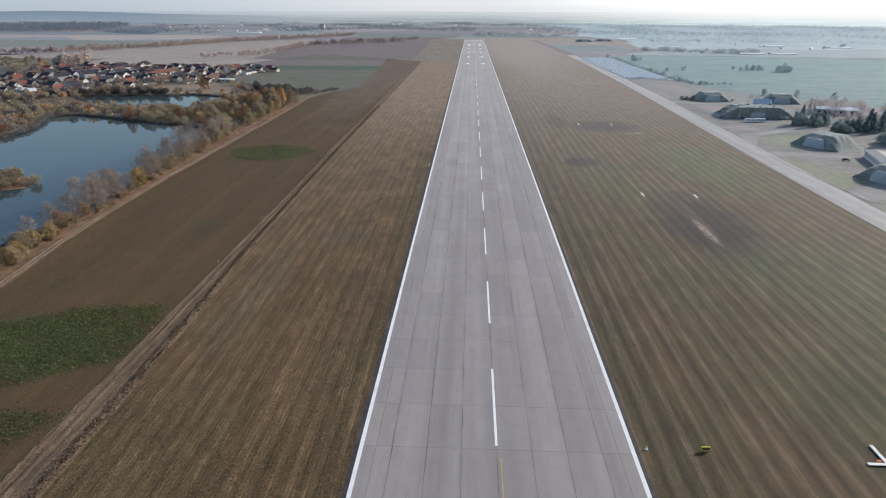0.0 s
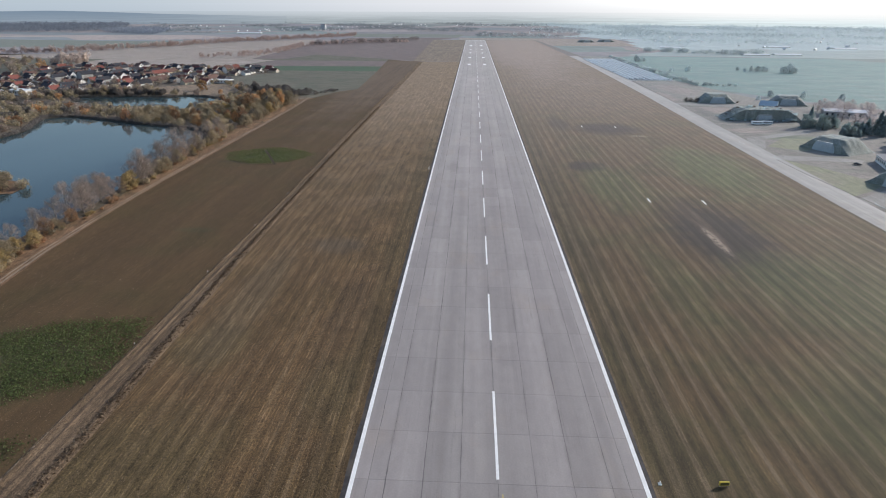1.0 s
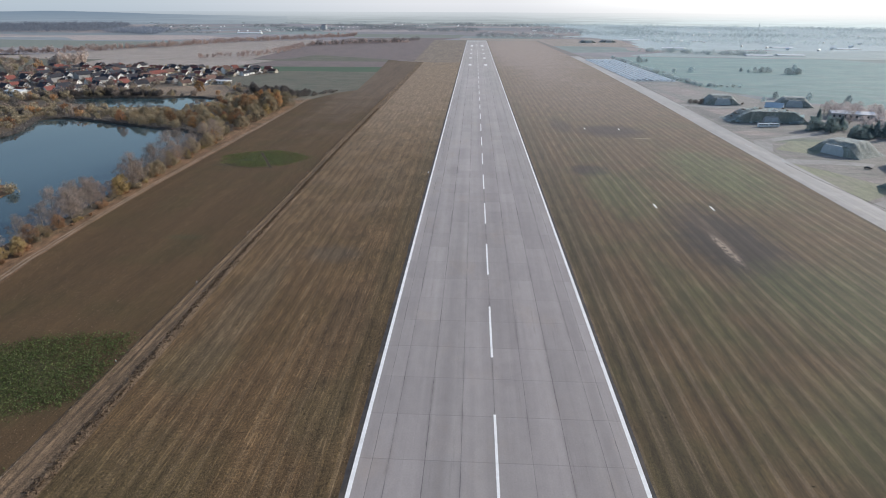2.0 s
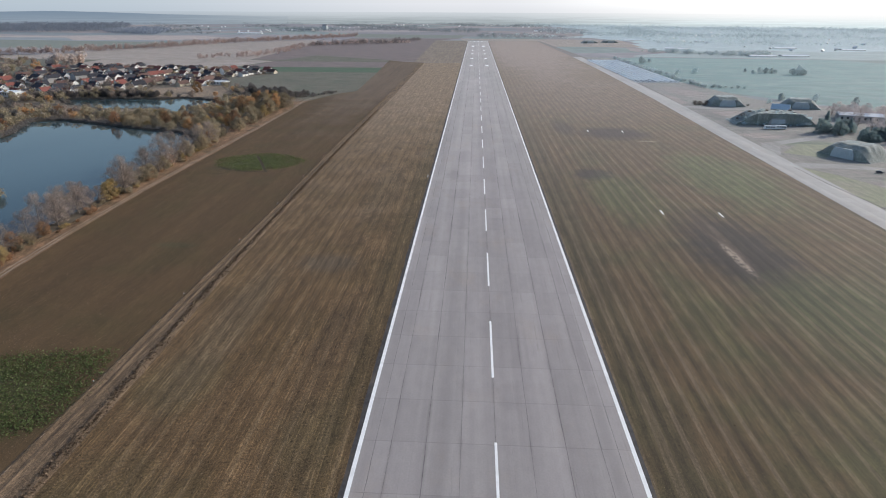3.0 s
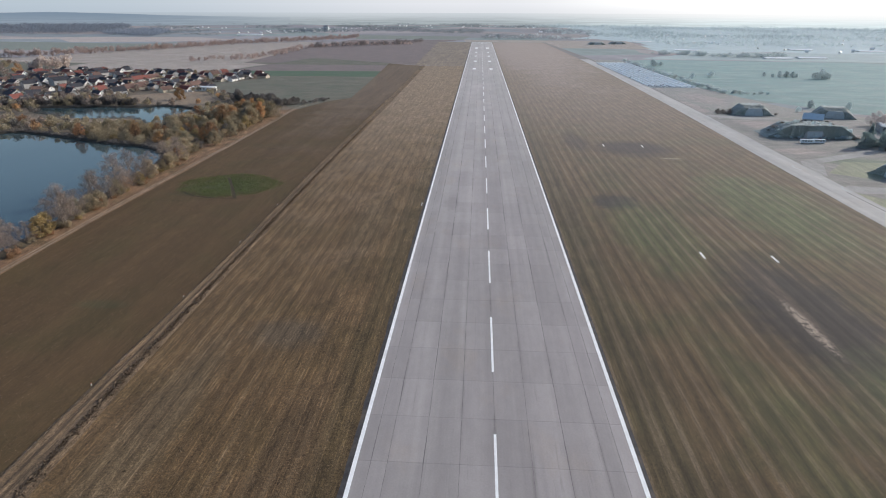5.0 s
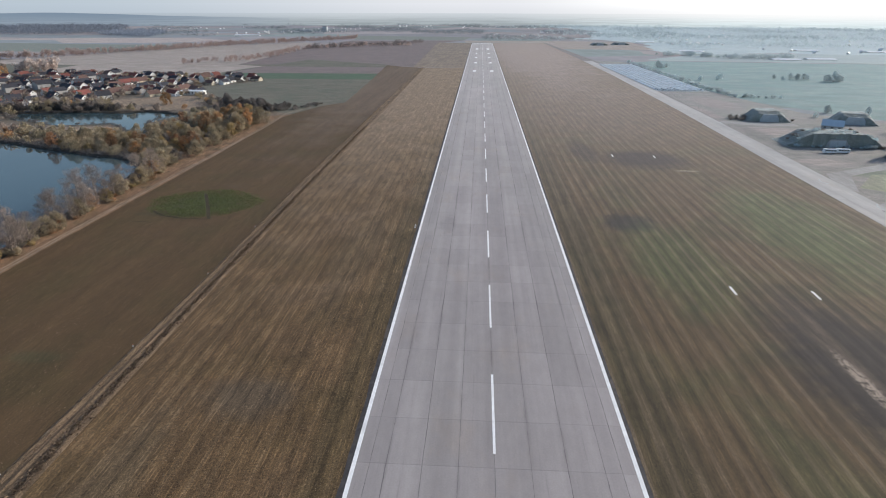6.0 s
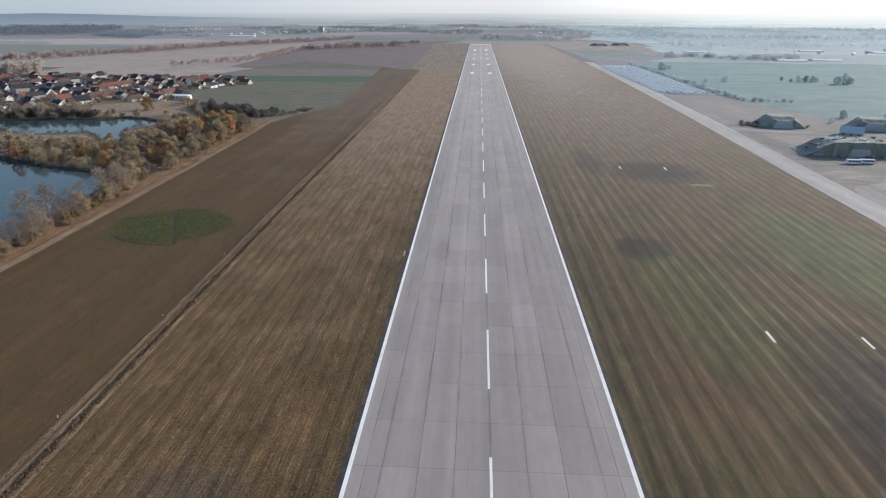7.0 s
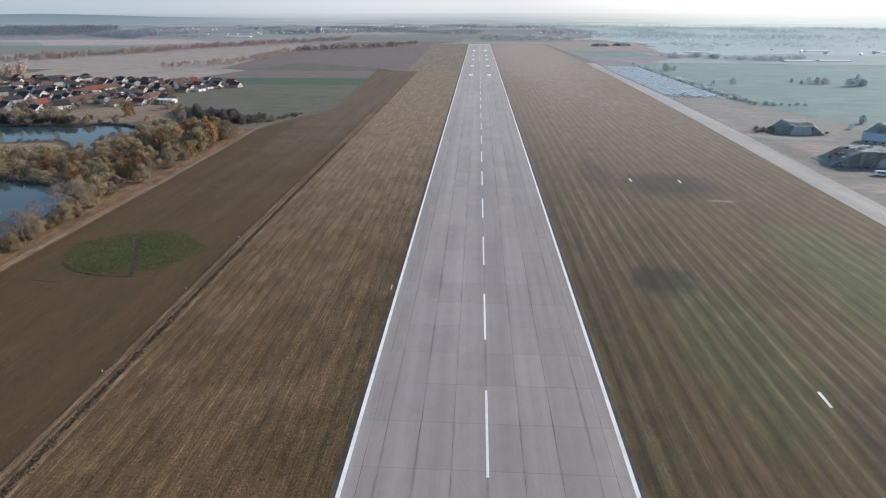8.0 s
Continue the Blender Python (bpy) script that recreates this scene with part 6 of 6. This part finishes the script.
for name, material, pts, faces in (("far_walls", W, ((-5, -7, 0), (5, -7, 0), (5, 7, 0), (-5, 7, 0), (-5, -7, 5), (5, -7, 5), (5, 7, 5), (-5, 7, 5), (0, -7, 9), (0, 7, 9)),
                                    ((0, 1, 5, 8, 4), (1, 2, 6, 5), (3, 7, 9, 6, 2), (0, 4, 7, 3))),
                                   ("far_roofs", WHITE_ROOF, ((-5.6, -7.5, 4.7), (0, -7.5, 9.3), (5.6, -7.5, 4.7), (-5.6, 7.5, 4.7), (0, 7.5, 9.3), (5.6, 7.5, 4.7)), ((0, 1, 4, 3), (1, 2, 5, 4)))):
    V, F = [], []
    for x, y, a in far_houses:
        k = len(V)
        V += [pose(x, y, .06, 0, 0, a) @ (Vector(p) * 0.52) for p in pts]
        F += [tuple(i + k for i in f) for f in faces]
    tagged(new(name, mesh_of(name, V, F, material)), "tiny far houses on the plain and in the town", "houses", kind="stuff")

# ---------------------------------------------------------------- airfield signs and markers
def marker(label):
    """A long white ground board on low feet."""
    top = tagged(new("ground_marker"), label, "marker", "white ground markers")
    part("board", box(bmesh.new(), -.42, .42, -3.2, 3.2, .07, .14, .02), WHITE_BOARD, top)
    for x in (-.3, .3):
        for y in (-2.8, 0, 2.8):
            part("foot", box(bmesh.new(), x - .06, x + .06, y - .06, y + .06, -.1, .07), STEEL, top)
    return top


mk = marker("long white board marker lying in the meadow")
set_out(mk, [pose(83, 305, .06, 0, 0, -2), pose(109.5, 303, .06, 0, 0, -2), pose(83.5, 508.5, .06, 0, 0, -2), pose(110.3, 507, .06, 0, 0, -2)])

tee = tagged(new("landing_tee"), "white landing tee with orange boxes on the grass", "landing tee")
part("stem", box(bmesh.new(), -.4, .4, .4, 6.0, .2, .34, .03), WHITE_BOARD, tee)
part("crossbar", box(bmesh.new(), -4.2, 4.2, -.4, .4, .2, .34, .03), WHITE_BOARD, tee)
for x, y in ((-4, 0), (-1.5, 0), (1.5, 0), (4, 0), (0, 2.5), (0, 5.6)):
    part("foot", box(bmesh.new(), x - .08, x + .08, y - .08, y + .08, -.1, .2), STEEL, tee)
for x in (-1.6, -1.05):
    part("lamp_box", box(bmesh.new(), x - .22, x + .22, .7, 1.2, 0, .42, .04), ORANGE, tee, "orange lamp box")
tee.matrix_basis = pose(82.2, 108.0, .06)

sign = tagged(new("distance_sign"), "yellow airfield sign box on short legs", "sign")
part("box", box(bmesh.new(), -1.0, 1.0, -.18, .18, .35, 1.25, .04), YELLOW, sign)
part("face", box(bmesh.new(), -.85, .85, -.2, -.181, .48, 1.12), plain("black_sign_face", (0.1, 0.085, 0.03), 0.5), sign, "dark worn sign face")
for x in (-.8, .8):
    part("leg", box(bmesh.new(), x - .06, x + .06, -.06, .06, -.1, .35), STEEL, sign)
sign.matrix_basis = pose(45.2, 110.5, .06, 0, 0, 4)


def edge_light(label):
    top = tagged(new("edge_light"), label, "runway light", "runway edge lights")
    part("base", box(bmesh.new(), -.35, .35, -.35, .35, -.05, .12, .03), SHELTER_FACE, top)
    part("post", tube(bmesh.new(), (0, 0, .1), (0, 0, .5), .05, .05, 8), STEEL, top)
    part("lamp", tube(bmesh.new(), (0, 0, .5), (0, 0, .78), .16, .1, 10), WHITE_BOARD, top)
    return top


el = edge_light("small white runway edge light")
set_out(el, [pose(-31.9, 361, .05), pose(-31.9, 363.2, .05), pose(32.6, 110.5, .05)])
post = tagged(new("marker_post"), "short white marker post beside the track", "post", "track posts")
part("post", tube(bmesh.new(), (0, 0, -.2), (0, 0, .62), .12, .1, 8), WHITE_BOARD, post)
part("cap", tube(bmesh.new(), (0, 0, .62), (0, 0, .72), .12, .07, 8), ORANGE, post)
set_out(post, [pose(track_sides(y)[0] - 0.3, y, .05) for y in (157, 207, 257, 307, 357, 407)])


# ---------------------------------------------------------------- weeds, clods and tufts
def blobs(poly, count, size, height, seed, material, name, label, bare=()):
    """Low leaves strewn over an outline, thinner in patches and at its rim; none along the bare furrows."""
    r = np.random.default_rng(seed)
    xs, ys = [p[0] for p in poly], [p[1] for p in poly]
    C = []
    while len(C) < count:
        p = (r.uniform(min(xs), max(xs)), r.uniform(min(ys), max(ys)))
        if inside(p, poly) and noise.noise((p[0] * .16, p[1] * .16, seed)) + 0.6 * noise.noise((p[0] * .6, p[1] * .6, seed)) > r.uniform(-0.75, 0.05):
            p = (p[0] + r.normal(0, 1.6), p[1] + r.normal(0, 1.6))
            if any(abs(np.interp(p[1], (a[1], b[1]), (a[0], b[0])) - p[0]) < 1.0 and a[1] < p[1] < b[1] for a, b in bare):
                continue
            C.append((*p, r.uniform(0.05, height)))
    V, F = leaf_cards(np.array(C), r.uniform(0.5, 1.3, count) * size, seed + 1, 0.3)
    V[:, 2] = np.maximum(V[:, 2], 0.08)
    return tagged(new(name, mesh_cards(name, V, F, material)), label, "weeds", kind="stuff")


GREEN_NEAR = [(-160, 150), (-129, 168), (-105, 171), (-101.6, 160), (-101.6, 141), (-114, 132), (-126, 126), (-150, 118)]
GREEN_LOW = [(-125, 116), (-112, 117), (-101.8, 115), (-103, 109), (-110, 104), (-122, 106)]
OVAL = [(-139 + 27 * math.cos(a) * (1 + .05 * math.sin(5 * a)), 390 + 21.5 * math.sin(a) * (1 + .06 * math.cos(4 * a))) for a in np.arange(0, 2 * math.pi, 0.2)]
for i, (poly, n) in enumerate(((GREEN_NEAR, 26000), (GREEN_LOW, 1500), (OVAL, 10000))):
    blobs(poly, n, 0.25, 0.4, 60 + i, WEED, "weed_leaves", "low green weeds in the ploughed field", ((((-127, 366), (-145, 404)),) if poly is OVAL else ()))


def clods(name, side, x0, x1, y0, y1, count, size, seed, material, label, z=0.1):
    """Loose earth and roots in a band beside one edge of the track (0 west, 1 east)."""
    r = np.random.default_rng(seed)
    y = r.uniform(y0, y1, count)
    base = np.array([track_sides(v)[side] for v in y])
    C = np.stack((base + r.normal((x0 + x1) / 2, (x1 - x0) / 4, count), y, r.uniform(0.02, size * .5, count) + z), 1)
    V, F = leaf_cards(C, r.uniform(0.5, 1.5, count) * size, seed + 1)
    V[:, 2] = np.maximum(V[:, 2], 0.06)
    return tagged(new(name, mesh_cards(name, V, F, material)), label, "tufts", kind="stuff")


clods("ridge_tufts", 1, -3.2, -0.6, 80, 600, 15000, 0.26, 71, CLOD, "ridge of turned earth and roots beside the track", 0.2)
clods("verge_tufts", 0, 0.4, 1.0, 80, 700, 9000, 0.15, 72, TUFT, "row of dry tufts along the track", 0.3)
clods("verge_clods", 0, 1.0, 2.3, 80, 700, 6000, 0.2, 73, CLOD, "dark clods between the verge and the ruts", 0.12)
clods("ridge_lumps", 1, -3.0, -1.0, 80, 420, 2200, 0.38, 74, CLOD, "large lumps of dark earth on the ridge", 0.16)

def stalks(name, x0, x1, y0, y1, count, size, seed, material, label, row=2.05):
    """Loose tufts lying thickest along the mower's rows."""
    r = np.random.default_rng(seed)
    x = r.uniform(x0, x1, count)
    x = np.round(x / row) * row + r.normal(0, row * 0.24, count)
    x = np.clip(x, x0, x1)
    C = np.stack((x, y0 + (y1 - y0) * r.uniform(0, 1, count) ** 1.5, r.uniform(0.06, 0.14, count)), 1)
    V, F = leaf_cards(C, r.uniform(0.5, 1.6, count) * size, seed + 1, 0.0)
    V[:, 2] = np.maximum((V[:, 2] - 0.1) * 0.5 + 0.1, 0.055)
    return tagged(new(name, mesh_cards(name, V, F, material)), label, "stubble", kind="stuff")


stalks("stubble_tufts", -90, -32, 85, 480, 60000, 0.12, 81, TUFT, "dry tufts and cut straw on the mown strip")
stalks("earth_lumps", -90, -33, 95, 470, 380, 0.3, 85, DARK_LUMP, "dark lumps of earth scattered on the mown strip", 0.5)
stalks("meadow_lumps", 33, 160, 95, 470, 200, 0.28, 86, DARK_LUMP, "dark lumps of earth scattered on the meadow", 0.5)
stalks("meadow_tufts", 32, 165, 85, 480, 30000, 0.1, 82, MEADOW_TUFT, "short tufts and cut grass on the mown meadow", 2.3)
stalks("soil_clods", -176, -102, 100, 480, 26000, 0.15, 83, CLOD, "small clods on the ploughed field", 0.4)

# ---------------------------------------------------------------- runway slabs, one by one
meshes = []
for x0, x1 in COLUMNS:
    v, f = slab_mesh(x0, x1, SLAB_LEN)
    meshes.append(mesh_of("slab", v, f, SLAB))
for row in range(30):
    for (x0, x1), me in zip(COLUMNS, meshes):
        piece("slab", me, runway, pose(x0, first + row * SLAB_LEN, 0))
